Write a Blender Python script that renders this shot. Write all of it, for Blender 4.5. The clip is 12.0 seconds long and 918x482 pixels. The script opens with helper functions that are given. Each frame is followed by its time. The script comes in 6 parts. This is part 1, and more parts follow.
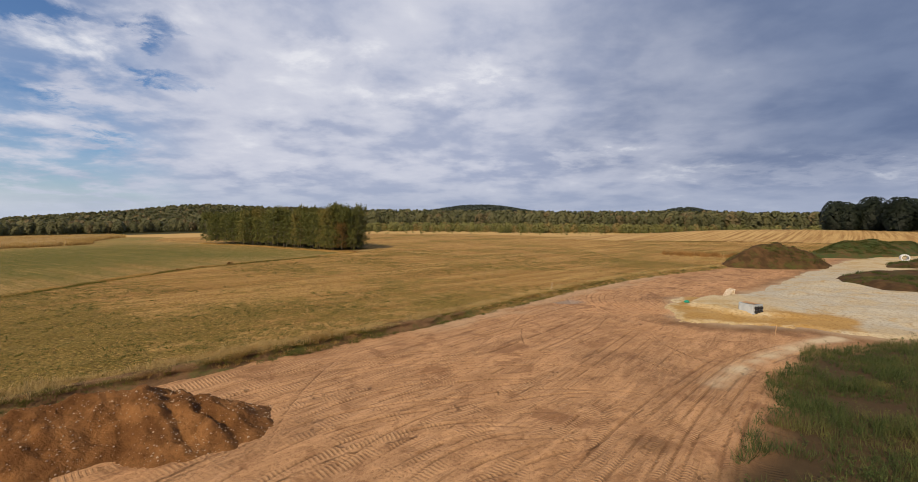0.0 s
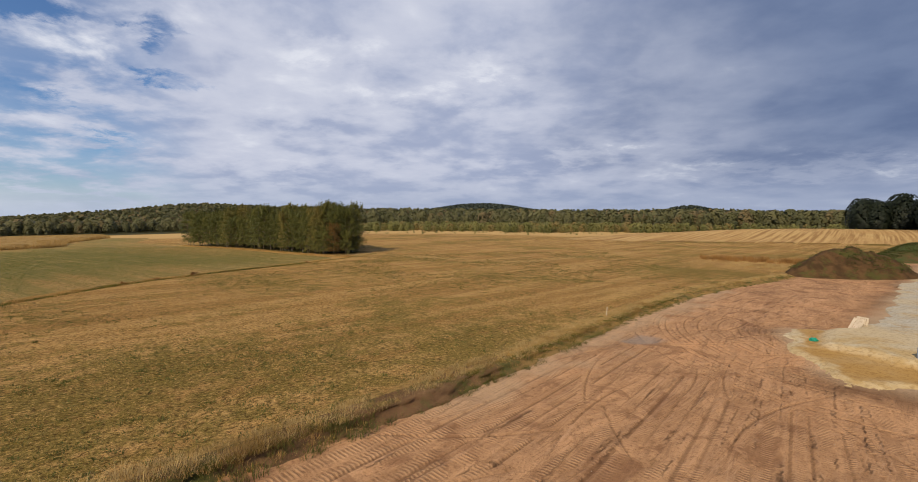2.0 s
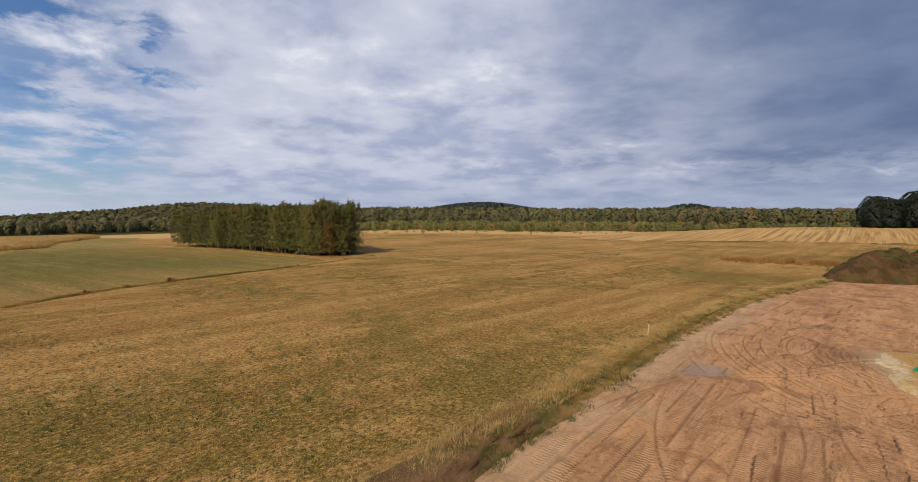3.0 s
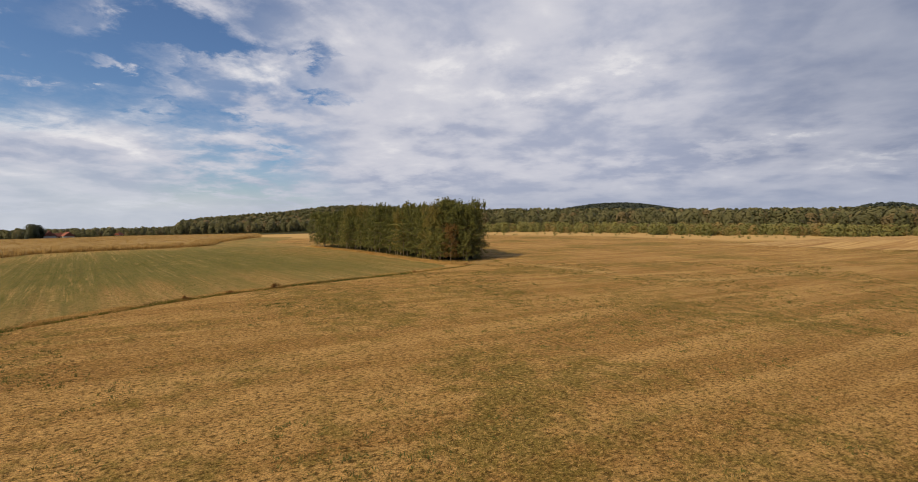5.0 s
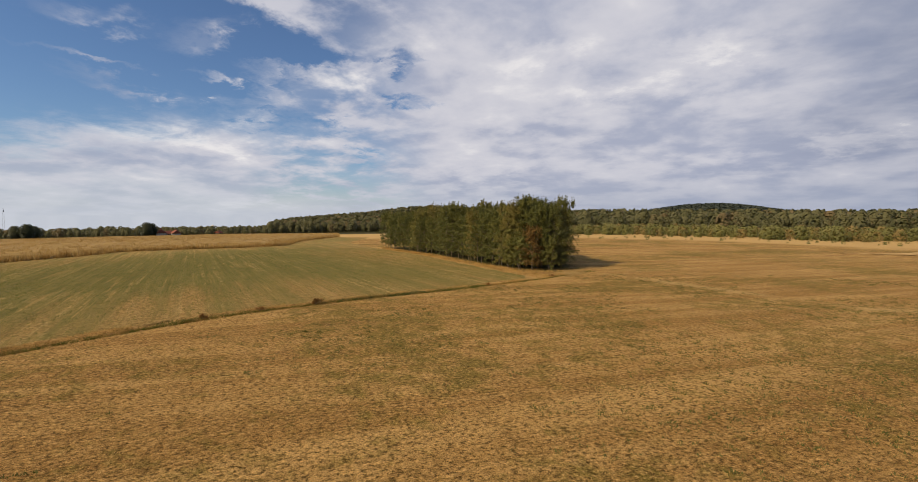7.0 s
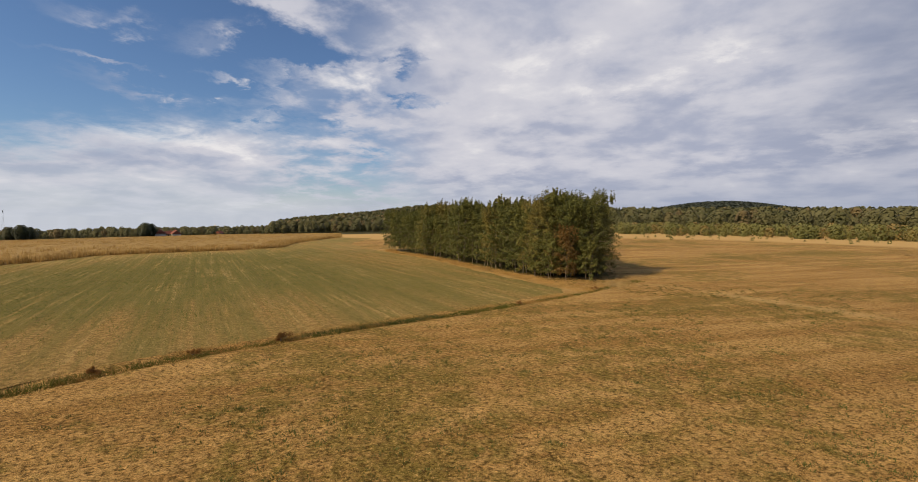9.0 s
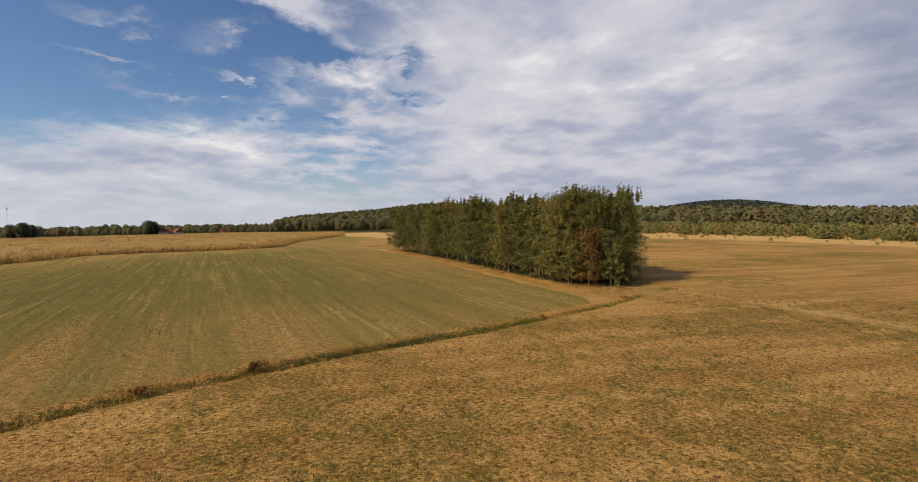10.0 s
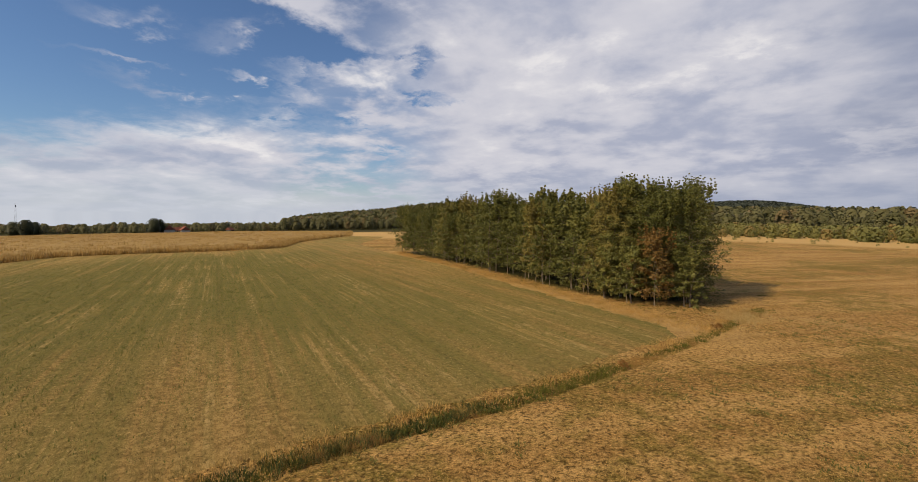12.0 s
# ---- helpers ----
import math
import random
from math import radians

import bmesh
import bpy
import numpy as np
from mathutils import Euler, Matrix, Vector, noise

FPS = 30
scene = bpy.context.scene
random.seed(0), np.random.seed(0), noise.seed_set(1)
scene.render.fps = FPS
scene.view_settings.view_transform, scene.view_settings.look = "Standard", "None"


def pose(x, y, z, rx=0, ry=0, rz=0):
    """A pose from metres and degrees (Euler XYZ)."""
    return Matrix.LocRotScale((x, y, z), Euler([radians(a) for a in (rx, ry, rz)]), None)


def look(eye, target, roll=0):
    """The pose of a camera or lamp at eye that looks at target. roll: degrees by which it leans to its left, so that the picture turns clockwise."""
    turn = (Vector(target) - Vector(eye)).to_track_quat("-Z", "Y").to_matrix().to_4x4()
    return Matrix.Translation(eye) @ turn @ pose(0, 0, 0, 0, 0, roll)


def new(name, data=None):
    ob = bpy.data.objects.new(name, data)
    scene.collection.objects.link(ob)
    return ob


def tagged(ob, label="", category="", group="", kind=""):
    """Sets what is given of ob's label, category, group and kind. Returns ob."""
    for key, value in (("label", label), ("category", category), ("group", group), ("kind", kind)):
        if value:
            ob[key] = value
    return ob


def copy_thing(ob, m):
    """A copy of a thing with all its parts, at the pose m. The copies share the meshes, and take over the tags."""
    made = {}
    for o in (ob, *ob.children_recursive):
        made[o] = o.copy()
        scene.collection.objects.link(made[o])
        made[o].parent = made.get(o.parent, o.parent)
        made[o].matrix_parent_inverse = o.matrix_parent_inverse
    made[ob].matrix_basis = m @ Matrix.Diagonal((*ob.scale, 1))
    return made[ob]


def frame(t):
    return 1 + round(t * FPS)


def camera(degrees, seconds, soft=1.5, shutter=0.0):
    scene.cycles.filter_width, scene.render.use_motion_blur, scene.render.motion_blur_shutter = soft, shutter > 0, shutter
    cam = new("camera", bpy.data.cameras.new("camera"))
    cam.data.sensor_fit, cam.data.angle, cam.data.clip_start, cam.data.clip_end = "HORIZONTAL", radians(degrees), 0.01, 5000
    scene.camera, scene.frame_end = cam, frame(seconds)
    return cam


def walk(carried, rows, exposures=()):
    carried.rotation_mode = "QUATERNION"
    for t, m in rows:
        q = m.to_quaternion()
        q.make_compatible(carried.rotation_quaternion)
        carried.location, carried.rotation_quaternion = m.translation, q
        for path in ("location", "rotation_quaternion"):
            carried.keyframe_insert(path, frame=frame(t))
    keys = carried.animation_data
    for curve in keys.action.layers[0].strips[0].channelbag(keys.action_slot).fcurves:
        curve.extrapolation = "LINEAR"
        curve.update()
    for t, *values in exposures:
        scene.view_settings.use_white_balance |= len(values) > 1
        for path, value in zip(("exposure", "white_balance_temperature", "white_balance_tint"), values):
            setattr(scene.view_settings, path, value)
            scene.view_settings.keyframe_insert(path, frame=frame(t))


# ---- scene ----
cam = camera(90.6, 12.0, soft=0.6)
PATH = [
    (0, (1.904, -8.86, 7.57), (1.82, -6.864, 7.483), 0.3),
    (0.5, (1.311, -5.723, 7.574), (1.228, -3.726, 7.492), 0.3),
    (1, (0.778, -2.408, 7.694), (0.693, -0.412, 7.61), 0.2),
    (1.5, (0.289, 0.786, 7.801), (0.203, 2.783, 7.711), 0.3),
    (2, (-0.258, 4.056, 7.847), (-0.345, 6.052, 7.754), 0.2),
    (2.5, (-0.817, 7.01, 7.88), (-0.902, 9.006, 7.784), 0.2),
    (3, (-1.339, 10.06, 7.92), (-1.423, 12.056, 7.822), 0.1),
    (3.5, (-1.765, 13.186, 7.818), (-1.933, 15.176, 7.721), 0.1),
    (3.7, (-1.961, 14.43, 7.798), (-2.237, 16.409, 7.703), 0.0),
    (5.3, (-3.951, 24.352, 7.763), (-4.607, 26.239, 7.668), 0.3),
    (5.5, (-4.32, 25.5, 7.768), (-4.98, 27.385, 7.671), 0.4),
    (6, (-5.439, 28.331, 7.815), (-6.17, 30.19, 7.719), 0.5),
    (6.5, (-6.728, 30.956, 7.859), (-7.627, 32.74, 7.765), 0.5),
    (7, (-8.124, 33.537, 7.831), (-9.075, 35.294, 7.74), 0.5),
    (7.2, (-8.734, 34.504, 7.824), (-9.682, 36.262, 7.726), 0.7),
    (8.8, (-14.677, 42.912, 7.781), (-15.648, 44.657, 7.686), 0.2),
    (9, (-15.413, 43.937, 7.786), (-16.385, 45.682, 7.691), 0.3),
    (9.5, (-17.161, 46.399, 7.843), (-18.144, 48.138, 7.746), 0.4),
    (10, (-18.768, 48.643, 7.919), (-19.758, 50.378, 7.816), 0.4),
    (10.5, (-20.491, 50.955, 7.933), (-21.492, 52.683, 7.829), 0.6),
    (11, (-22.206, 53.213, 7.908), (-23.222, 54.933, 7.803), 0.6),
    (11.5, (-23.979, 55.443, 7.828), (-25.005, 57.156, 7.726), 0.8),
    (12, (-25.723, 57.708, 7.767), (-26.749, 59.422, 7.662), 0.7),
]
walk(cam, [(t, look(eye, target, roll)) for t, eye, target, roll in PATH],
     [(0, -0.06, 6250, 10), (2.5, -0.09, 6050, 10), (3.7, -0.09, 6200, 10), (5.5, -0.08, 6600, 10), (12, -0.06, 6650, 10)])

# ---- world, sun ----
SUN_AZ, SUN_EL = radians(-152), radians(37)      # compass angle from +y, clockwise
SUN_DIR = Vector((math.sin(SUN_AZ) * math.cos(SUN_EL), math.cos(SUN_AZ) * math.cos(SUN_EL), math.sin(SUN_EL)))
sun = new("sun", bpy.data.lights.new("sun", "SUN"))
sun.data.energy, sun.data.angle, sun.data.color = 4.55, radians(0.8), (1.0, 0.80, 0.505)
sun.matrix_world = look((0, 0, 60), tuple(Vector((0, 0, 60)) - SUN_DIR))
tagged(sun, "low warm afternoon sun", "sun", kind="structure")


class Nodes:
    """Short hand for node trees."""

    def __init__(self, tree):
        self.t = tree

    def add(self, kind):
        return self.t.nodes.new(kind)

    def put(self, sock, value):
        if isinstance(value, bpy.types.NodeSocket):
            self.t.links.new(value, sock)
        elif value is not None:
            sock.default_value = value

    def math(self, op, a, b=None, c=None, clamp=False):
        node = self.add("ShaderNodeMath")
        node.operation, node.use_clamp = op, clamp
        for s, v in zip(node.inputs, (a, b, c)):
            self.put(s, v)
        return node.outputs[0]

    def vec(self, op, a, b=None):
        node = self.add("ShaderNodeVectorMath")
        node.operation = op
        for s, v in zip(node.inputs, (a, b)):
            self.put(s, v)
        return node.outputs["Value"] if op in ("DOT_PRODUCT", "LENGTH") else node.outputs[0]

    def noise(self, vector, scale, detail=4.0, rough=0.55, warp=0.0):
        node = self.add("ShaderNodeTexNoise")
        self.put(node.inputs["Vector"], vector)
        for key, v in (("Scale", scale), ("Detail", detail), ("Roughness", rough), ("Distortion", warp)):
            node.inputs[key].default_value = v
        return node.outputs["Fac"]

    def voronoi(self, vector, scale, feature="F1"):
        node = self.add("ShaderNodeTexVoronoi")
        node.feature = feature
        self.put(node.inputs["Vector"], vector)
        node.inputs["Scale"].default_value = scale
        return node.outputs[0]

    def step(self, x, lo, hi, to_lo=0.0, to_hi=1.0):
        node = self.add("ShaderNodeMapRange")
        node.interpolation_type = "SMOOTHSTEP"
        for s, v in zip(node.inputs, (x, lo, hi, to_lo, to_hi)):
            self.put(s, v)
        return node.outputs[0]

    def mix(self, f, a, b, blend="MIX"):
        node = self.add("ShaderNodeMix")
        node.data_type, node.blend_type = "RGBA", blend
        for s, v in ((node.inputs[0], f), (node.inputs[6], a), (node.inputs[7], b)):
            self.put(s, (*v, 1.0) if isinstance(v, tuple) and len(v) == 3 else v)
        return node.outputs[2]

    def turn(self, vector, degrees, scale):
        """Coordinates across and along the compass direction degrees, each scaled."""
        c, sn = math.cos(radians(degrees)), math.sin(radians(degrees))
        node = self.add("ShaderNodeCombineXYZ")
        self.put(node.inputs[0], self.vec("DOT_PRODUCT", vector, (c * scale[0], -sn * scale[0], 0.0)))
        self.put(node.inputs[1], self.vec("DOT_PRODUCT", vector, (sn * scale[1], c * scale[1], 0.0)))
        return node.outputs[0]

    def attr(self, name):
        node = self.add("ShaderNodeAttribute")
        node.attribute_name = name
        return node.outputs["Fac"]

    def pos(self):
        return self.add("ShaderNodeNewGeometry").outputs["Position"]

    def island(self):
        return self.add("ShaderNodeNewGeometry").outputs["Random Per Island"]


def build_sky():
    world = bpy.data.worlds.new("sky")
    scene.world = world
    world.use_nodes = True
    world.node_tree.nodes.clear()
    g = Nodes(world.node_tree)
    d = g.add("ShaderNodeTexCoord").outputs["Generated"]
    sky = g.add("ShaderNodeTexSky")
    sky.sky_type, sky.sun_disc, sky.sun_elevation, sky.sun_rotation = "NISHITA", False, SUN_EL, SUN_AZ
    sky.air_density, sky.dust_density, sky.ozone_density = 1.1, 0.1, 4.0
    axes = g.add("ShaderNodeSeparateXYZ")
    g.put(axes.inputs[0], d)
    z = axes.outputs[2]
    # cloud sheet seen from below: directions laid onto a flat layer
    h = g.math("ADD", g.math("MAXIMUM", z, 0.0), 0.20)
    flat = g.add("ShaderNodeCombineXYZ")
    g.put(flat.inputs[0], g.math("DIVIDE", axes.outputs[0], h))
    g.put(flat.inputs[1], g.math("DIVIDE", axes.outputs[1], h))
    p = flat.outputs[0]
    # compass angle to the left of +y and height over the horizon, in degrees, both slightly ragged
    left0 = g.math("MULTIPLY", g.math("ARCTAN2", g.math("MULTIPLY", axes.outputs[0], -1.0), axes.outputs[1]), 180 / math.pi)
    up0 = g.math("MULTIPLY", g.math("ARCSINE", z), 180 / math.pi)
    puffs = g.noise(p, 3.4, 8.0, 0.56, 0.15)
    lumps = g.noise(p, 1.25, 5.0, 0.5, 0.3)
    curl = g.noise(g.vec("ADD", p, (7.3, 2.1, 0.0)), 3.6, 8.0, 0.62, 0.3)
    shred = g.noise(g.vec("ADD", p, (2.9, 5.7, 0.0)), 8.0, 7.0, 0.65, 0.4)
    left = g.math("ADD", left0, g.math("ADD", g.math("MULTIPLY", g.math("SUBTRACT", puffs, 0.5), 13.0), g.math("MULTIPLY", g.math("SUBTRACT", shred, 0.5), 9.0)))
    up = g.math("ADD", up0, g.math("MULTIPLY", g.math("SUBTRACT", curl, 0.5), 8.0))

    def blob(at, high, wide, tall, lean=0.0):
        """A soft oval of the sky, leaning by so many degrees of height to each degree to the left."""
        x = g.math("MULTIPLY", g.math("SUBTRACT", left, at), 1.0 / wide)
        y = g.math("SUBTRACT", g.math("SUBTRACT", up, high), g.math("MULTIPLY", g.math("SUBTRACT", left, at), lean))
        y = g.math("MULTIPLY", y, 1.0 / tall)
        return g.math("POWER", 2.718, g.math("MULTIPLY", g.math("ADD", g.math("MULTIPLY", x, x), g.math("MULTIPLY", y, y)), -1.0))

    def blobs(rows):
        total = blob(*rows[0])
        for row in rows[1:]:
            total = g.math("ADD", total, blob(*row))
        return total

    # the sheet ends towards the west, above a low milky bank
    edge = g.math("ADD", g.step(up, 16.6, 18.6, 51.0, 41.0), g.math("MULTIPLY", g.math("MAXIMUM", g.math("SUBTRACT", up, 18.9), 0.0), 3.8))
    bank = g.math("SUBTRACT", 9.8, g.math("MULTIPLY", g.math("MAXIMUM", g.math("SUBTRACT", left, 60.0), 0.0), 0.27))
    clear = g.math("MULTIPLY", g.step(g.math("SUBTRACT", left, edge), -3.5, 3.5), g.step(g.math("SUBTRACT", up, bank), -2.2, 3.2))
    gaps = blobs([(36.0, 19.2, 2.3, 1.0), (34.8, 17.4, 1.2, 0.9), (35.0, 14.2, 2.6, 0.6), (44.5, 11.5, 5.0, 0.8), (40.5, 7.3, 3.6, 0.8), (51.5, 11.0, 4.5, 1.0), (49.0, 16.0, 1.6, 2.0)])
    clear = g.math("MAXIMUM", clear, g.math("MULTIPLY", g.step(gaps, 0.05, 1.0), g.step(shred, 0.36, 0.60, 1.0, 0.35)))
    wisps = blobs([(64.2, 12.6, 4.6, 0.7, 0.16), (66.5, 18.6, 4.2, 0.9, -0.12), (57.6, 19.0, 2.6, 1.6, -0.3), (67.0, 15.0, 4.4, 0.35), (50.5, 13.4, 2.4, 0.8), (56.0, 15.1, 1.8, 0.5), (71.0, 20.5, 2.2, 1.4)])
    wisps = g.math("MULTIPLY", g.step(wisps, 0.10, 1.0), g.step(shred, 0.40, 0.62, 0.35, 0.95))
    mask = g.math("MAXIMUM", g.math("SUBTRACT", 1.0, clear), wisps)
    thin = g.math("MULTIPLY", g.step(left0, 30.0, 44.0), g.step(puffs, 0.40, 0.62, 0.80, 0.05))
    thin = g.math("MULTIPLY", thin, g.math("SUBTRACT", 1.0, g.math("MULTIPLY", g.step(left0, 47.0, 55.0, 0.0, 0.85), g.step(up0, 8.5, 12.0, 1.0, 0.0))))
    mask = g.math("MULTIPLY", mask, g.math("SUBTRACT", 1.0, thin))
    mask = g.math("MAXIMUM", mask, g.step(up0, 0.5, 5.0, 0.95, 0.0))
    # shades of the sheet: lavender grey, whiter lumps, a slate-blue bank to the north-east
    tone = g.math("ADD", g.math("MULTIPLY", lumps, 0.60), g.math("MULTIPLY", puffs, 0.40))
    lift = blobs([(-29.0, 5.6, 8.0, 0.9), (-41.0, 5.0, 8.0, 0.8), (-13.0, 8.0, 4.0, 1.0), (0.0, 18.0, 6.0, 1.2), (11.0, 15.0, 6.0, 1.2), (20.0, 19.0, 7.0, 1.4), (37.0, 21.5, 8.0, 2.4), (44.0, 15.5, 6.0, 2.2), (58.0, 8.6, 8.0, 1.6)])
    sink = blobs([(3.0, 9.2, 9.0, 2.4), (18.4, 11.0, 6.0, 1.4), (-7.0, 7.2, 5.0, 1.4), (-25.0, 9.0, 7.0, 2.0), (-2.5, 14.0, 7.0, 1.2), (24.0, 4.8, 9.0, 1.0)])
    tone = g.math("ADD", tone, g.math("SUBTRACT", g.math("MULTIPLY", lift, 0.14), g.math("MULTIPLY", sink, 0.08)))
    white = g.mix(g.step(tone, 0.38, 0.56), (0.37, 0.405, 0.525), (0.585, 0.59, 0.66))
    white = g.mix(g.step(tone, 0.54, 0.70), white, (0.80, 0.785, 0.80))
    grey = g.mix(g.step(tone, 0.36, 0.60), (0.130, 0.172, 0.285), (0.19, 0.235, 0.350))
    grey = g.mix(g.step(tone, 0.58, 0.70, 0.0, 0.8), grey, (0.50, 0.52, 0.58))
    dark = g.math("MULTIPLY", g.step(g.math("ADD", left0, g.math("MULTIPLY", g.math("SUBTRACT", lumps, 0.5), 30.0)), -40.0, 2.0, 1.0, 0.0), g.step(up0, 3.0, 9.0, 0.55, 1.0))
    cloud = g.mix(dark, white, grey)
    low = g.mix(g.step(left0, 0.0, 65.0), (0.33, 0.375, 0.49), (0.54, 0.585, 0.66))
    cloud = g.mix(g.step(up0, 0.0, 7.0, 0.75, 0.0), cloud, low)
    blue = g.add("ShaderNodeBackground")
    g.put(blue.inputs[0], g.mix(1.0, sky.outputs[0], (0.86, 0.95, 1.10), "MULTIPLY"))
    blue.inputs[1].default_value = 0.088
    veil = g.add("ShaderNodeBackground")
    g.put(veil.inputs[0], cloud)
    veil.inputs[1].default_value = 1.07
    both = g.add("ShaderNodeMixShader")
    g.put(both.inputs[0], mask)
    g.put(both.inputs[1], blue.outputs[0])
    g.put(both.inputs[2], veil.outputs[0])
    g.put(g.add("ShaderNodeOutputWorld").inputs[0], both.outputs[0])


build_sky()


# ---- materials ----
def material(name, rough=0.9, spec=0.2):
    m = bpy.data.materials.new(name)
    m.use_nodes = True
    g = Nodes(m.node_tree)
    b = m.node_tree.nodes["Principled BSDF"]
    b.inputs["Roughness"].default_value = rough
    b.inputs["Specular IOR Level"].default_value = spec
    return m, g, b


def bump(g, b, height, strength, distance):
    node = g.add("ShaderNodeBump")
    node.inputs["Strength"].default_value, node.inputs["Distance"].default_value = strength, distance
    g.put(node.inputs["Height"], height)
    g.put(b.inputs["Normal"], node.outputs[0])


GREEN = (0.075, 0.10, 0.028)
SOIL, SOIL_DARK = (0.31, 0.155, 0.08), (0.13, 0.066, 0.036)


def meadow_material():
    m, g, b = material("mown_meadow", 0.95, 0.1)
    p = g.pos()
    patch = g.noise(p, 0.045, 4.0, 0.6, 0.4)
    swath = g.noise(g.turn(p, 43, (0.42, 0.035, 0.2)), 1.0, 6.0, 0.65, 0.3)
    tuft = g.noise(g.turn(p, 43, (1.5, 0.8, 1.0)), 1.0, 6.0, 0.75, 0.2)
    clump = g.noise(g.turn(p, 43, (6.5, 4.2, 1.0)), 1.0, 5.0, 0.75)
    c = g.mix(g.step(swath, 0.38, 0.64), (0.345, 0.192, 0.057), (0.54, 0.332, 0.115))
    c = g.mix(g.step(tuft, 0.52, 0.68, 0.0, 0.45), c, (0.60, 0.375, 0.135))
    c = g.mix(g.step(tuft, 0.34, 0.48, 0.55, 0.0), c, (0.17, 0.092, 0.024))
    green = g.math("ADD", g.math("MULTIPLY", patch, 0.65), g.math("MULTIPLY", g.noise(p, 0.9, 5.0, 0.7), 0.45))
    sep = g.add("ShaderNodeSeparateXYZ")
    g.put(sep.inputs[0], p)
    green = g.math("ADD", green, g.step(sep.outputs[1], 14.0, 52.0, 0.085, -0.01))
    c = g.mix(g.step(green, 0.52, 0.64, 0.0, 0.75), c, (0.155, 0.128, 0.021))
    # dark brown clumps, with shadows between the tufts painted in
    c = g.mix(g.step(clump, 0.39, 0.51, 0.90, 0.0), c, (0.100, 0.058, 0.015))
    c = g.mix(g.step(clump, 0.52, 0.66, 0.0, 0.75), c, (0.62, 0.39, 0.14))
    grain = g.noise(p, 15.0, 3.0, 0.8)
    c = g.mix(g.step(grain, 0.38, 0.50, 0.8, 0.0), c, g.mix(1.0, c, (0.42, 0.40, 0.36), "MULTIPLY"))
    c = g.mix(g.step(grain, 0.52, 0.64, 0.0, 0.75), c, g.mix(1.0, c, (1.5, 1.45, 1.4), "MULTIPLY"))
    c = g.mix(g.attr("pale"), c, g.mix(tuft, (0.42, 0.255, 0.085), (0.62, 0.43, 0.185)))
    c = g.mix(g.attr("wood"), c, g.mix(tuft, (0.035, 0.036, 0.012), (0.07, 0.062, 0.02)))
    c = g.mix(g.attr("soil"), c, g.mix(tuft, SOIL_DARK, SOIL))
    g.put(b.inputs["Base Color"], c)
    bump(g, b, g.math("ADD", tuft, g.math("MULTIPLY", clump, 0.9)), 1.0, 0.15)
    return m


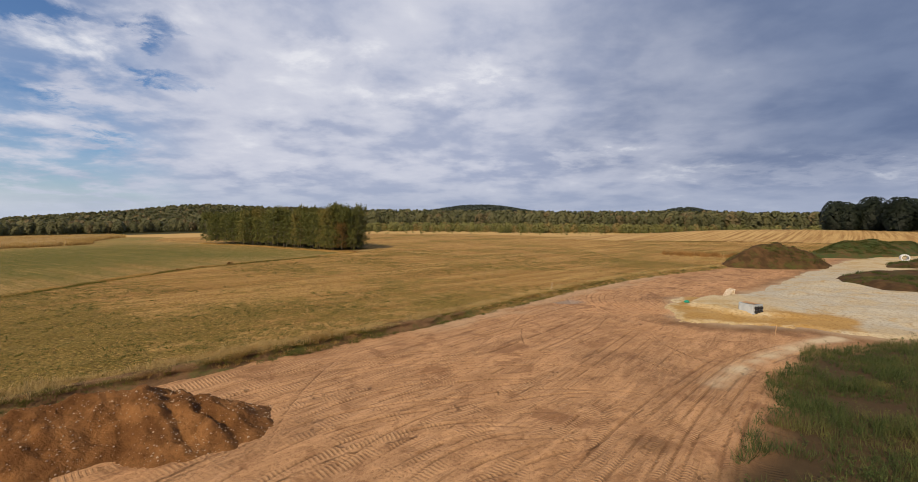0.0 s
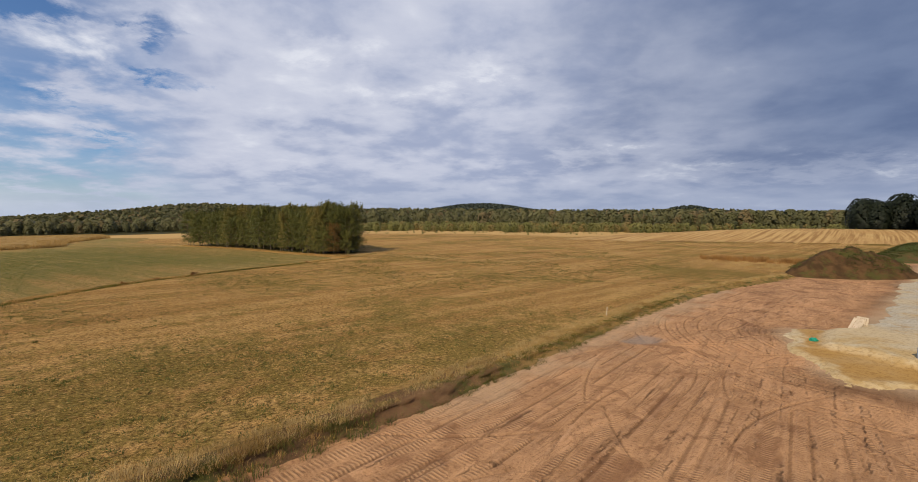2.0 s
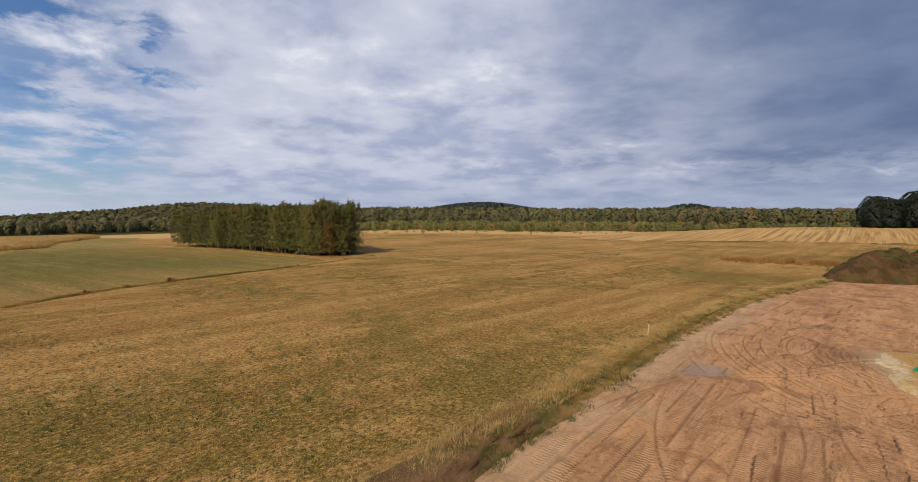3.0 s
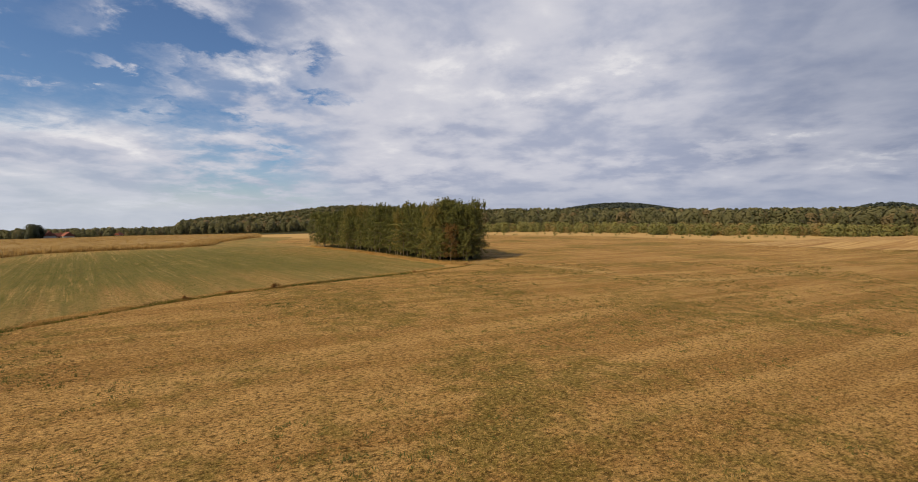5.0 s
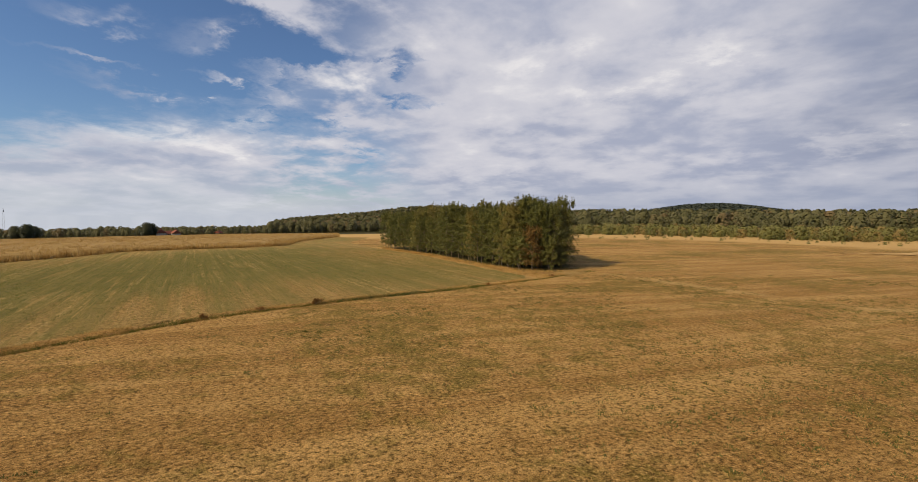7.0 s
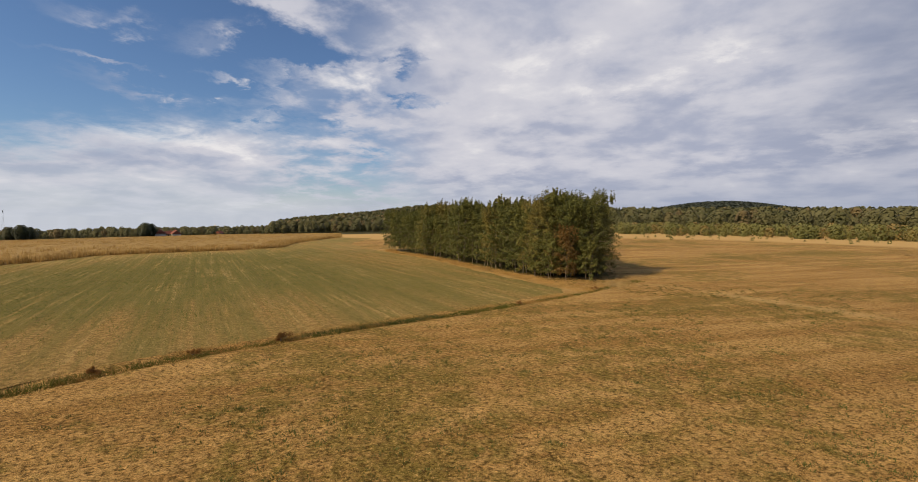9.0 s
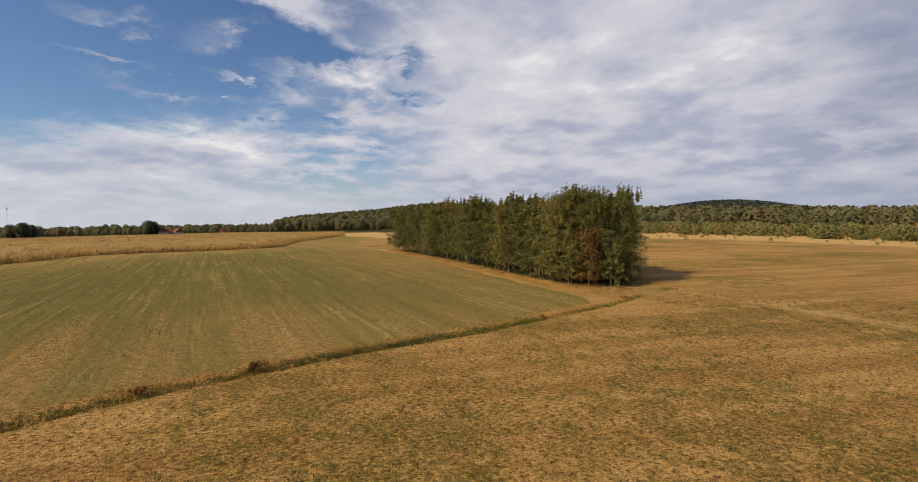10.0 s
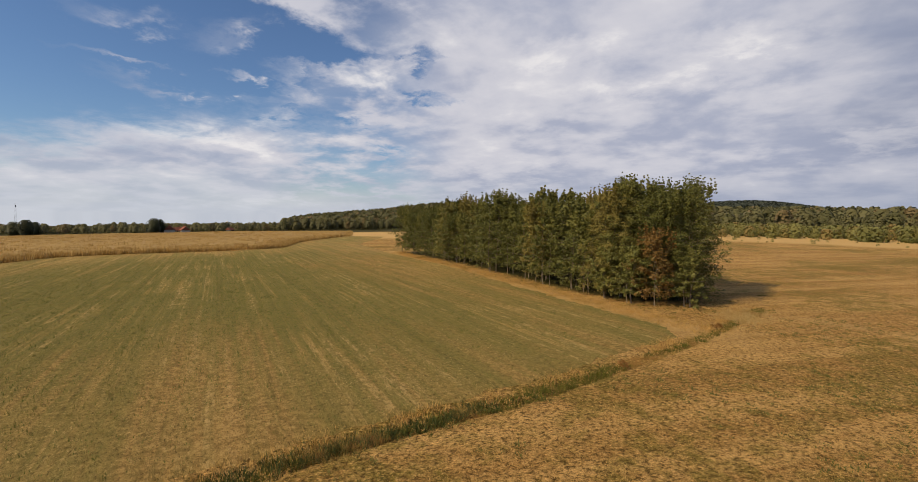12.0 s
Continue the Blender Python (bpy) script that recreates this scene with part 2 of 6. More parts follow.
def dirt_material():
    m, g, b = material("reddish_dirt", 0.92, 0.15)
    p = g.pos()
    big = g.noise(p, 0.10, 4.0, 0.55, 0.5)
    drag = g.noise(g.turn(p, 40, (0.85, 0.22, 0.3)), 1.0, 6.0, 0.65, 1.1)
    crumb = g.noise(p, 7.0, 5.0, 0.7)
    c = g.mix(g.step(drag, 0.35, 0.66), (0.36, 0.196, 0.094), (0.54, 0.305, 0.150))
    c = g.mix(g.step(big, 0.52, 0.70, 0.0, 0.65), c, (0.56, 0.300, 0.140))
    c = g.mix(g.step(big, 0.30, 0.44, 0.55, 0.0), c, SOIL_DARK)
    c = g.mix(g.step(crumb, 0.34, 0.48, 0.7, 0.0), c, g.mix(1.0, c, (0.5, 0.46, 0.42), "MULTIPLY"))
    c = g.mix(g.step(crumb, 0.56, 0.8, 0.0, 0.5), c, (0.60, 0.36, 0.19))
    clod = g.noise(p, 2.4, 7.0, 0.75, 0.3)
    c = g.mix(g.step(clod, 0.34, 0.46, 0.75, 0.0), c, g.mix(1.0, c, (0.55, 0.50, 0.46), "MULTIPLY"))
    for way, sx in ((44, 8.0), (33, 6.0)):
        scrape = g.noise(g.turn(p, way, (sx, 0.30, 0.3)), 1.0, 4.0, 0.65, 0.5)
        zone = g.step(g.noise(p, 0.22 + 0.01 * sx, 3.0, 0.5), 0.44, 0.56)
        c = g.mix(g.math("MULTIPLY", zone, g.step(scrape, 0.38, 0.46, 0.3, 0.0)), c, (0.125, 0.064, 0.034))
        c = g.mix(g.math("MULTIPLY", zone, g.step(scrape, 0.55, 0.62, 0.0, 0.25)), c, (0.56, 0.345, 0.20))
    blotch = g.noise(p, 0.42, 6.0, 0.68, 0.8)
    c = g.mix(g.step(blotch, 0.37, 0.49, 0.65, 0.0), c, (0.20, 0.094, 0.044))
    c = g.mix(g.step(blotch, 0.57, 0.68, 0.0, 0.4), c, (0.54, 0.315, 0.17))
    # pressed tracks: cleats across the way of the wheel
    u, v, k = g.attr("track_u"), g.attr("track_v"), g.attr("track_m")
    cleat = g.math("SINE", g.math("ADD", g.math("MULTIPLY", u, 2 * math.pi / 0.16), g.math("MULTIPLY", g.math("ABSOLUTE", v), 2.5)))
    cleat = g.math("MULTIPLY", g.step(cleat, -0.3, 0.5), k)
    wear = g.step(g.noise(p, 0.6, 3.0), 0.38, 0.58)
    cleat = g.math("MULTIPLY", cleat, wear)
    c = g.mix(g.math("MULTIPLY", k, 0.45), c, (0.25, 0.128, 0.058))
    c = g.mix(g.math("MULTIPLY", cleat, 0.85), c, (0.58, 0.345, 0.175))
    rut = g.attr("rut")
    c = g.mix(g.step(rut, 0.1, 1.0, 0.0, 0.52), c, (0.125, 0.062, 0.030))
    c = g.mix(g.step(rut, -0.1, -1.0, 0.0, 0.45), c, (0.47, 0.28, 0.155))
    c = g.mix(g.math("MULTIPLY", g.attr("moist"), g.step(big, 0.3, 0.6, 1.0, 0.6)), c, g.mix(crumb, (0.10, 0.05, 0.022), (0.19, 0.098, 0.046)))
    sandy = g.attr("sandy")
    c = g.mix(sandy, c, g.mix(crumb, (0.46, 0.34, 0.21), (0.66, 0.53, 0.35)))
    damp = g.attr("damp")
    c = g.mix(damp, c, g.mix(crumb, (0.15, 0.14, 0.13), (0.27, 0.24, 0.21)))
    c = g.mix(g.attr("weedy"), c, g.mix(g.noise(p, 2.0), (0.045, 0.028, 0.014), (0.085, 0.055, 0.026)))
    g.put(b.inputs["Base Color"], c)
    g.put(b.inputs["Roughness"], g.step(damp, 0.2, 1.0, 0.92, 0.35))
    hgt = g.math("ADD", g.math("ADD", g.math("MULTIPLY", crumb, 0.6), g.math("MULTIPLY", clod, 1.0)), g.math("MULTIPLY", drag, 1.2))
    bump(g, b, g.math("ADD", hgt, g.math("MULTIPLY", cleat, 0.8)), 0.9, 0.06)
    return m


def crop_material():
    m, g, b = material("young_crop", 0.95, 0.1)
    p = g.pos()
    row = g.noise(g.turn(p, -59, (2.0, 0.06, 0.3)), 1.0, 4.0, 0.6, 0.25)
    wide = g.noise(g.turn(p, -59, (0.75, 0.02, 0.1)), 1.0, 4.0, 0.65, 0.2)
    band = g.noise(g.turn(p, -59, (0.20, 0.020, 0.1)), 1.0, 4.0, 0.6, 0.3)
    patch = g.noise(p, 0.07, 6.0, 0.65, 0.3)
    crumb = g.noise(p, 2.6, 6.0, 0.78)
    straw = g.noise(g.turn(p, -59, (9.0, 5.0, 1.0)), 1.0, 5.0, 0.85, 0.4)
    lush = g.attr("lush")
    c = g.mix(g.step(crumb, 0.38, 0.60), (0.250, 0.145, 0.047), (0.48, 0.300, 0.103))
    green = g.math("ADD", g.math("ADD", g.math("MULTIPLY", row, 0.34), g.math("MULTIPLY", patch, 0.24)), g.math("ADD", g.math("MULTIPLY", wide, 0.36), g.math("MULTIPLY", band, 0.40)))
    green = g.math("ADD", g.math("SUBTRACT", green, 0.105), g.math("MULTIPLY", lush, 0.215))
    c = g.mix(g.step(green, 0.44, 0.70, 0.10, 0.93), c, g.mix(crumb, (0.108, 0.105, 0.025), (0.212, 0.188, 0.051)))
    pale = g.math("MULTIPLY", g.step(g.math("ADD", g.math("MULTIPLY", wide, 0.6), g.math("MULTIPLY", patch, 0.4)), 0.49, 0.62, 0.08, 1.0), g.step(row, 0.47, 0.60, 0.0, 0.48))
    c = g.mix(pale, c, (0.54, 0.33, 0.115))
    tram = g.noise(g.turn(p, -59, (1.5, 0.024, 0.1)), 1.0, 4.0, 0.6, 0.2)
    dash = g.noise(g.turn(p, -59, (3.2, 1.1, 0.5)), 1.0, 5.0, 0.75, 0.3)
    c = g.mix(g.math("MULTIPLY", g.step(g.math("ADD", tram, g.math("MULTIPLY", g.math("SUBTRACT", patch, 0.5), 0.5)), 0.53, 0.68, 0.0, 0.65), g.step(dash, 0.46, 0.58, 0.1, 0.85)), c, (0.58, 0.39, 0.155))
    c = g.mix(g.math("MULTIPLY", g.step(tram, 0.46, 0.34, 0.0, 0.5), g.step(dash, 0.54, 0.44, 0.15, 0.9)), c, (0.088, 0.072, 0.018))
    fleck = g.math("MULTIPLY", g.step(straw, 0.54, 0.66, 0.0, 0.75), g.step(g.math("ADD", g.math("MULTIPLY", row, 0.5), g.math("MULTIPLY", patch, 0.5)), 0.42, 0.56, 0.15, 1.0))
    c = g.mix(g.math("MULTIPLY", fleck, g.math("SUBTRACT", 1.0, g.math("MULTIPLY", lush, 0.55))), c, (0.62, 0.42, 0.17))
    c = g.mix(g.step(straw, 0.36, 0.48, 0.80, 0.0), c, (0.085, 0.056, 0.015))
    g.put(b.inputs["Base Color"], c)
    bump(g, b, g.math("ADD", crumb, straw), 1.0, 0.09)
    return m


def sand_material():
    m, g, b = material("pale_sand", 0.93, 0.15)
    p = g.pos()
    big = g.noise(p, 0.13, 5.0, 0.6, 0.8)
    mid = g.noise(p, 0.30, 5.0, 0.62, 0.8)
    fine = g.noise(p, 4.5, 5.0, 0.72)
    c = g.mix(g.step(big, 0.42, 0.56), (0.47, 0.335, 0.155), (0.53, 0.42, 0.255))
    c = g.mix(g.step(mid, 0.52, 0.68, 0.0, 0.8), c, (0.52, 0.445, 0.31))
    grey = g.math("MULTIPLY", g.attr("grey"), g.step(mid, 0.38, 0.58, 0.5, 1.0))
    c = g.mix(grey, c, g.mix(fine, (0.38, 0.345, 0.275), (0.52, 0.475, 0.385)))
    blot = g.noise(p, 0.42, 6.0, 0.66, 1.2)
    c = g.mix(g.math("MULTIPLY", g.step(blot, 0.58, 0.68, 0.0, 0.45), g.attr("grey")), c, (0.36, 0.345, 0.30))
    c = g.mix(g.step(blot, 0.34, 0.43, 0.6, 0.0), c, (0.42, 0.275, 0.10))
    c = g.mix(g.attr("ochre"), c, g.mix(mid, (0.34, 0.185, 0.045), (0.46, 0.285, 0.095)))
    c = g.mix(g.math("MULTIPLY", g.math("MULTIPLY", g.attr("rim"), 0.6), g.step(g.noise(p, 1.1, 5.0, 0.7), 0.42, 0.56)), c, (0.60, 0.50, 0.33))
    c = g.mix(g.step(fine, 0.34, 0.54, 0.7, 0.0), c, g.mix(1.0, c, (0.60, 0.55, 0.50), "MULTIPLY"))
    g.put(b.inputs["Base Color"], c)
    bump(g, b, g.math("ADD", mid, g.math("MULTIPLY", fine, 0.7)), 0.35, 0.05)
    return m


def soil_material(name, a, c2, green, amount, pebble=0.0):
    m, g, b = material(name, 0.95, 0.1)
    p = g.pos()
    n1, n2 = g.noise(p, 0.8, 5.0, 0.6, 0.3), g.noise(p, 8.0, 4.0, 0.7)
    c = g.mix(g.step(n1, 0.35, 0.65), a, c2)
    c = g.mix(g.step(n2, 0.3, 0.48, 0.6, 0.0), c, g.mix(1.0, c, (0.5, 0.5, 0.5), "MULTIPLY"))
    c = g.mix(g.attr("grassy"), c, g.mix(n2, (0.20, 0.125, 0.042), (0.44, 0.28, 0.10)))
    if amount:
        c = g.mix(g.step(g.noise(p, 0.5, 5.0, 0.7), 0.62 - 0.3 * amount, 0.78 - 0.3 * amount, 0.0, 0.9), c, green)
    if pebble:
        c = g.mix(g.math("MULTIPLY", g.step(g.voronoi(p, 9.0), 0.10, 0.20, pebble, 0.0), g.step(g.noise(p, 1.7), 0.45, 0.6)), c, (0.46, 0.32, 0.20))
    g.put(b.inputs["Base Color"], c)
    bump(g, b, g.math("ADD", n1, g.math("MULTIPLY", n2, 0.6)), 1.0, 0.12)
    return m


def stubble_material():
    m, g, b = material("stubble", 0.95, 0.1)
    p = g.pos()
    # drilled rows, gently bent
    bend = g.math("MULTIPLY", g.noise(p, 0.008, 1.0), 12.0)
    sep = g.add("ShaderNodeSeparateXYZ")
    g.put(sep.inputs[0], g.turn(p, 39, (1.0, 0.02, 0.1)))
    at = g.add("ShaderNodeCombineXYZ")
    g.put(at.inputs[0], g.math("MULTIPLY", g.math("ADD", sep.outputs[0], bend), 0.85))
    g.put(at.inputs[1], sep.outputs[1])
    row = g.noise(at.outputs[0], 1.0, 4.0, 0.6)
    fine = g.noise(p, 1.5, 5.0, 0.7)
    big = g.noise(p, 0.035, 4.0, 0.6)
    c = g.mix(g.step(row, 0.40, 0.58), (0.31, 0.175, 0.062), (0.54, 0.36, 0.145))
    c = g.mix(g.step(big, 0.46, 0.62, 0.0, 0.5), c, (0.46, 0.275, 0.10))
    c = g.mix(g.step(fine, 0.35, 0.6, 0.35, 0.0), c, (0.22, 0.13, 0.055))
    g.put(b.inputs["Base Color"], c)
    bump(g, b, g.math("ADD", row, fine), 0.7, 0.2)
    return m


def blade_material(name, cols, rough=0.8, shine=0.15):
    """Grass, leaf and stalk colours that vary from blade to blade and in patches."""
    m, g, b = material(name, rough, shine)
    p = g.pos()
    r = g.island()
    c = g.mix(r, cols[0], cols[1])
    c = g.mix(g.step(g.noise(p, 0.35, 4.0, 0.65), 0.48, 0.64), c, cols[2])
    g.put(b.inputs["Base Color"], c)
    lit = g.add("ShaderNodeBsdfTranslucent")
    g.put(lit.inputs[0], c)
    both = g.add("ShaderNodeMixShader")
    both.inputs[0].default_value = 0.25
    g.put(both.inputs[1], b.outputs[0])
    g.put(both.inputs[2], lit.outputs[0])
    g.put(g.t.nodes["Material Output"].inputs[0], both.outputs[0])
    return m


def leaf_material(name, dark, light, third, share=0.2, thin=0.22):
    m, g, b = material(name, 0.6, 0.3)
    r = g.island()
    t = g.attr("tree")
    who = g.add("ShaderNodeObjectInfo").outputs["Random"]
    t = g.math("FRACT", g.math("ADD", t, who))
    # clump tone carries painted top light: leaf colour brightens up the crown
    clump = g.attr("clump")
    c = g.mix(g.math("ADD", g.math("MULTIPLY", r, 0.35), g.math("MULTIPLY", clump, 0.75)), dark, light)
    c = g.mix(g.step(t, 1.0 - share, 1.0 - share * 0.5, 0.0, 0.85), c, third)
    c = g.mix(g.step(t, 0.0, 0.6, 0.8, 0.0), c, g.mix(1.0, c, (0.62, 0.68, 0.64), "MULTIPLY"))
    g.put(b.inputs["Base Color"], c)
    lit = g.add("ShaderNodeBsdfTranslucent")
    g.put(lit.inputs[0], c)
    both = g.add("ShaderNodeMixShader")
    both.inputs[0].default_value = thin
    g.put(both.inputs[1], b.outputs[0])
    g.put(both.inputs[2], lit.outputs[0])
    g.put(g.t.nodes["Material Output"].inputs[0], both.outputs[0])
    return m


def plain_material(name, a, c2, scale=3.0, rough=0.8, metal=0.0):
    m, g, b = material(name, rough, 0.3)
    p = g.add("ShaderNodeTexCoord").outputs["Object"]
    n = g.noise(p, scale, 5.0, 0.65)
    c = g.mix(g.step(n, 0.3, 0.7), a, c2)
    c = g.mix(g.step(g.noise(p, scale * 9, 3.0), 0.3, 0.45, 0.4, 0.0), c, g.mix(1.0, c, (0.6, 0.58, 0.55), "MULTIPLY"))
    g.put(b.inputs["Base Color"], c)
    b.inputs["Metallic"].default_value = metal
    bump(g, b, n, 0.3, 0.02)
    return m


MEADOW, DIRT, CROP, SAND, STUBBLE = meadow_material(), dirt_material(), crop_material(), sand_material(), stubble_material()
BANK_SOIL = soil_material("cut_bank_soil", (0.130, 0.074, 0.037), (0.205, 0.118, 0.058), (0.10, 0.10, 0.03), 0.45)
HEAP_SOIL = soil_material("red_gravel_soil", (0.125, 0.055, 0.019), (0.240, 0.112, 0.040), GREEN, 0, 0.5)
MOUND_SOIL = soil_material("dark_mound_soil", (0.058, 0.034, 0.016), (0.11, 0.062, 0.027), (0.075, 0.072, 0.020), 0.4)
MOUND_GREEN = soil_material("overgrown_soil", (0.11, 0.066, 0.030), (0.070, 0.072, 0.024), (0.052, 0.070, 0.022), 0.7)
HAY = blade_material("dry_grass_blades", ((0.42, 0.25, 0.074), (0.60, 0.39, 0.135), (0.29, 0.19, 0.048)))
HAY_PALE = blade_material("bleached_tall_grass", ((0.40, 0.275, 0.105), (0.56, 0.415, 0.19), (0.29, 0.185, 0.065)))
YARD_GRASS = blade_material("tall_green_grass", ((0.042, 0.064, 0.020), (0.100, 0.118, 0.038), (0.145, 0.135, 0.045)))
MEADOW_WEED = blade_material("meadow_rosettes", ((0.075, 0.088, 0.022), (0.13, 0.13, 0.034), (0.17, 0.14, 0.04)))
WEED = blade_material("green_weeds", ((0.038, 0.055, 0.015), (0.085, 0.102, 0.027), (0.13, 0.12, 0.036)))
DITCH_GRASS = blade_material("ditch_grass", ((0.09, 0.10, 0.018), (0.17, 0.155, 0.035), (0.36, 0.215, 0.07)))
SEEDLING = blade_material("crop_seedlings", ((0.085, 0.100, 0.020), (0.155, 0.160, 0.036), (0.20, 0.17, 0.042)))
RUSSET = blade_material("russet_dry_weeds", ((0.26, 0.13, 0.04), (0.38, 0.21, 0.07), (0.18, 0.095, 0.03)))
MAIZE = blade_material("ripe_maize", ((0.40, 0.26, 0.085), (0.55, 0.38, 0.15), (0.34, 0.21, 0.065)))
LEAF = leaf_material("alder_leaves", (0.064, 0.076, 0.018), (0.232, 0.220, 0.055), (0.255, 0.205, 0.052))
LEAF_BROWN = leaf_material("turning_leaves", (0.10, 0.070, 0.018), (0.235, 0.130, 0.035), (0.19, 0.14, 0.033))
WOODS = leaf_material("mixed_woods_foliage", (0.122, 0.118, 0.053), (0.182, 0.168, 0.070), (0.22, 0.16, 0.074), 0.14, 0.38)
WOODS_DARK = leaf_material("field_tree_foliage", (0.030, 0.038, 0.014), (0.07, 0.075, 0.028), (0.08, 0.08, 0.03))
PINES = leaf_material("pine_foliage", (0.090, 0.094, 0.045), (0.145, 0.140, 0.060), (0.17, 0.15, 0.065), 0.2, 0.38)
# pine colour darkened for cloud shade and shifted bluish for haze
HILL_WOODS = leaf_material("shaded_hazy_pine_foliage", (0.036, 0.048, 0.036), (0.056, 0.066, 0.046), (0.05, 0.058, 0.04))
# near-black leaf colours paint the cloud shade over the oaks
SHADE_WOODS = leaf_material("cloud_shaded_oak_foliage", (0.008, 0.013, 0.007), (0.020, 0.027, 0.012), (0.022, 0.03, 0.013))
SHRUBS = leaf_material("willow_shrub_foliage", (0.165, 0.166, 0.048), (0.250, 0.232, 0.074), (0.29, 0.20, 0.07), 0.2, 0.38)
BARK = plain_material("grey_bark", (0.12, 0.095, 0.065), (0.24, 0.195, 0.14), 4.0, 0.9)
CONCRETE = plain_material("grey_concrete", (0.36, 0.39, 0.41), (0.50, 0.52, 0.53), 2.0, 0.85)
BOARD = plain_material("weathered_boards", (0.36, 0.22, 0.12), (0.52, 0.34, 0.19), 3.0, 0.85)
PALLET_WOOD = plain_material("pale_pallet_wood", (0.52, 0.42, 0.30), (0.68, 0.57, 0.43), 3.0, 0.85)
BLACK = plain_material("black_plastic", (0.018, 0.018, 0.02), (0.04, 0.04, 0.04), 3.0, 0.5)
TEAL = plain_material("teal_plastic_sheet", (0.005, 0.20, 0.13), (0.02, 0.30, 0.20), 3.0, 0.45)
PLASTER = plain_material("light_plaster", (0.62, 0.56, 0.47), (0.75, 0.70, 0.60), 0.4, 0.9)
ROOF = plain_material("red_roof_tiles", (0.22, 0.075, 0.045), (0.32, 0.115, 0.07), 0.5, 0.85)
GLASS_DARK = plain_material("dark_window", (0.03, 0.035, 0.04), (0.05, 0.05, 0.06), 1.0, 0.2)
STEEL = plain_material("galvanised_steel", (0.30, 0.31, 0.33), (0.42, 0.43, 0.45), 1.0, 0.5, 0.6)
STONE = plain_material("pale_pebbles", (0.24, 0.15, 0.09), (0.46, 0.34, 0.23), 3.0, 0.9)


# ---- mesh helpers ----
def mesh_from(name, verts, faces, mat, attrs=None, smooth=False):
    """An object from arrays: verts (n, 3), faces (m, 3 or 4)."""
    verts, faces = np.asarray(verts, np.float32), np.asarray(faces, np.int32)
    me = bpy.data.meshes.new(name)
    k = faces.shape[1]
    me.vertices.add(len(verts))
    me.vertices.foreach_set("co", verts.ravel())
    me.loops.add(faces.size)
    me.loops.foreach_set("vertex_index", faces.ravel())
    me.polygons.add(len(faces))
    me.polygons.foreach_set("loop_start", np.arange(0, faces.size, k, dtype=np.int32))
    me.polygons.foreach_set("use_smooth", np.full(len(faces), smooth))
    for key, values in (attrs or {}).items():
        me.attributes.new(key, "FLOAT", "POINT").data.foreach_set("value", np.asarray(values, np.float32))
    me.materials.append(mat)
    me.update()
    me.validate()
    return new(name, me)


def part(name, bm, mat, parent=None, label=""):
    me = bpy.data.meshes.new(name)
    bm.to_mesh(me)
    bm.free()
    me.materials.append(mat)
    ob = new(name, me)
    if parent:
        ob.parent = parent
    return tagged(ob, label)


def box(size, at=(0, 0, 0), rot=(0, 0, 0), bevel=0.0, bm=None):
    bm = bm or bmesh.new()
    made = bmesh.ops.create_cube(bm, size=1.0, matrix=pose(*at, *rot) @ Matrix.Diagonal((*size, 1)))
    if bevel:
        edges = list({e for v in made["verts"] for e in v.link_edges})
        bmesh.ops.bevel(bm, geom=edges, offset=bevel, segments=1, affect="EDGES")
    return bm


def rod(radius, length, at=(0, 0, 0), rot=(0, 0, 0), sides=14, top=None, bm=None):
    bm = bm or bmesh.new()
    bmesh.ops.create_cone(bm, cap_ends=True, segments=sides, radius1=radius, radius2=radius if top is None else top, depth=length, matrix=pose(*at, *rot))
    return bm


def smoothstep(lo, hi, x):
    t = np.clip((np.asarray(x, float) - lo) / (hi - lo), 0, 1)
    return t * t * (3 - 2 * t)


def lattice(ix, iy, seed):
    h = np.sin(ix * 127.1 + iy * 311.7 + seed * 74.7) * 43758.5453
    return h - np.floor(h)


def vnoise(x, y, seed=0):
    ix, iy = np.floor(x), np.floor(y)
    fx, fy = x - ix, y - iy
    fx, fy = fx * fx * (3 - 2 * fx), fy * fy * (3 - 2 * fy)
    a, b = lattice(ix, iy, seed), lattice(ix + 1, iy, seed)
    c, d = lattice(ix, iy + 1, seed), lattice(ix + 1, iy + 1, seed)
    return (a + (b - a) * fx) * (1 - fy) + (c + (d - c) * fx) * fy - 0.5


def fbm(x, y, scale, octaves=4, seed=0):
    x, y = np.asarray(x, float) / scale, np.asarray(y, float) / scale
    return sum(vnoise(x * 2**k, y * 2**k, seed + k) * 0.5**k for k in range(octaves))


def line_distance(x, y, pts):
    """Distance to an open line of points."""
    best = np.full(np.shape(x), 1e9)
    for (x0, y0), (x1, y1) in zip(pts, pts[1:]):
        dx, dy = x1 - x0, y1 - y0
        t = np.clip(((x - x0) * dx + (y - y0) * dy) / (dx * dx + dy * dy), 0, 1)
        best = np.minimum(best, np.hypot(x - x0 - t * dx, y - y0 - t * dy))
    return best


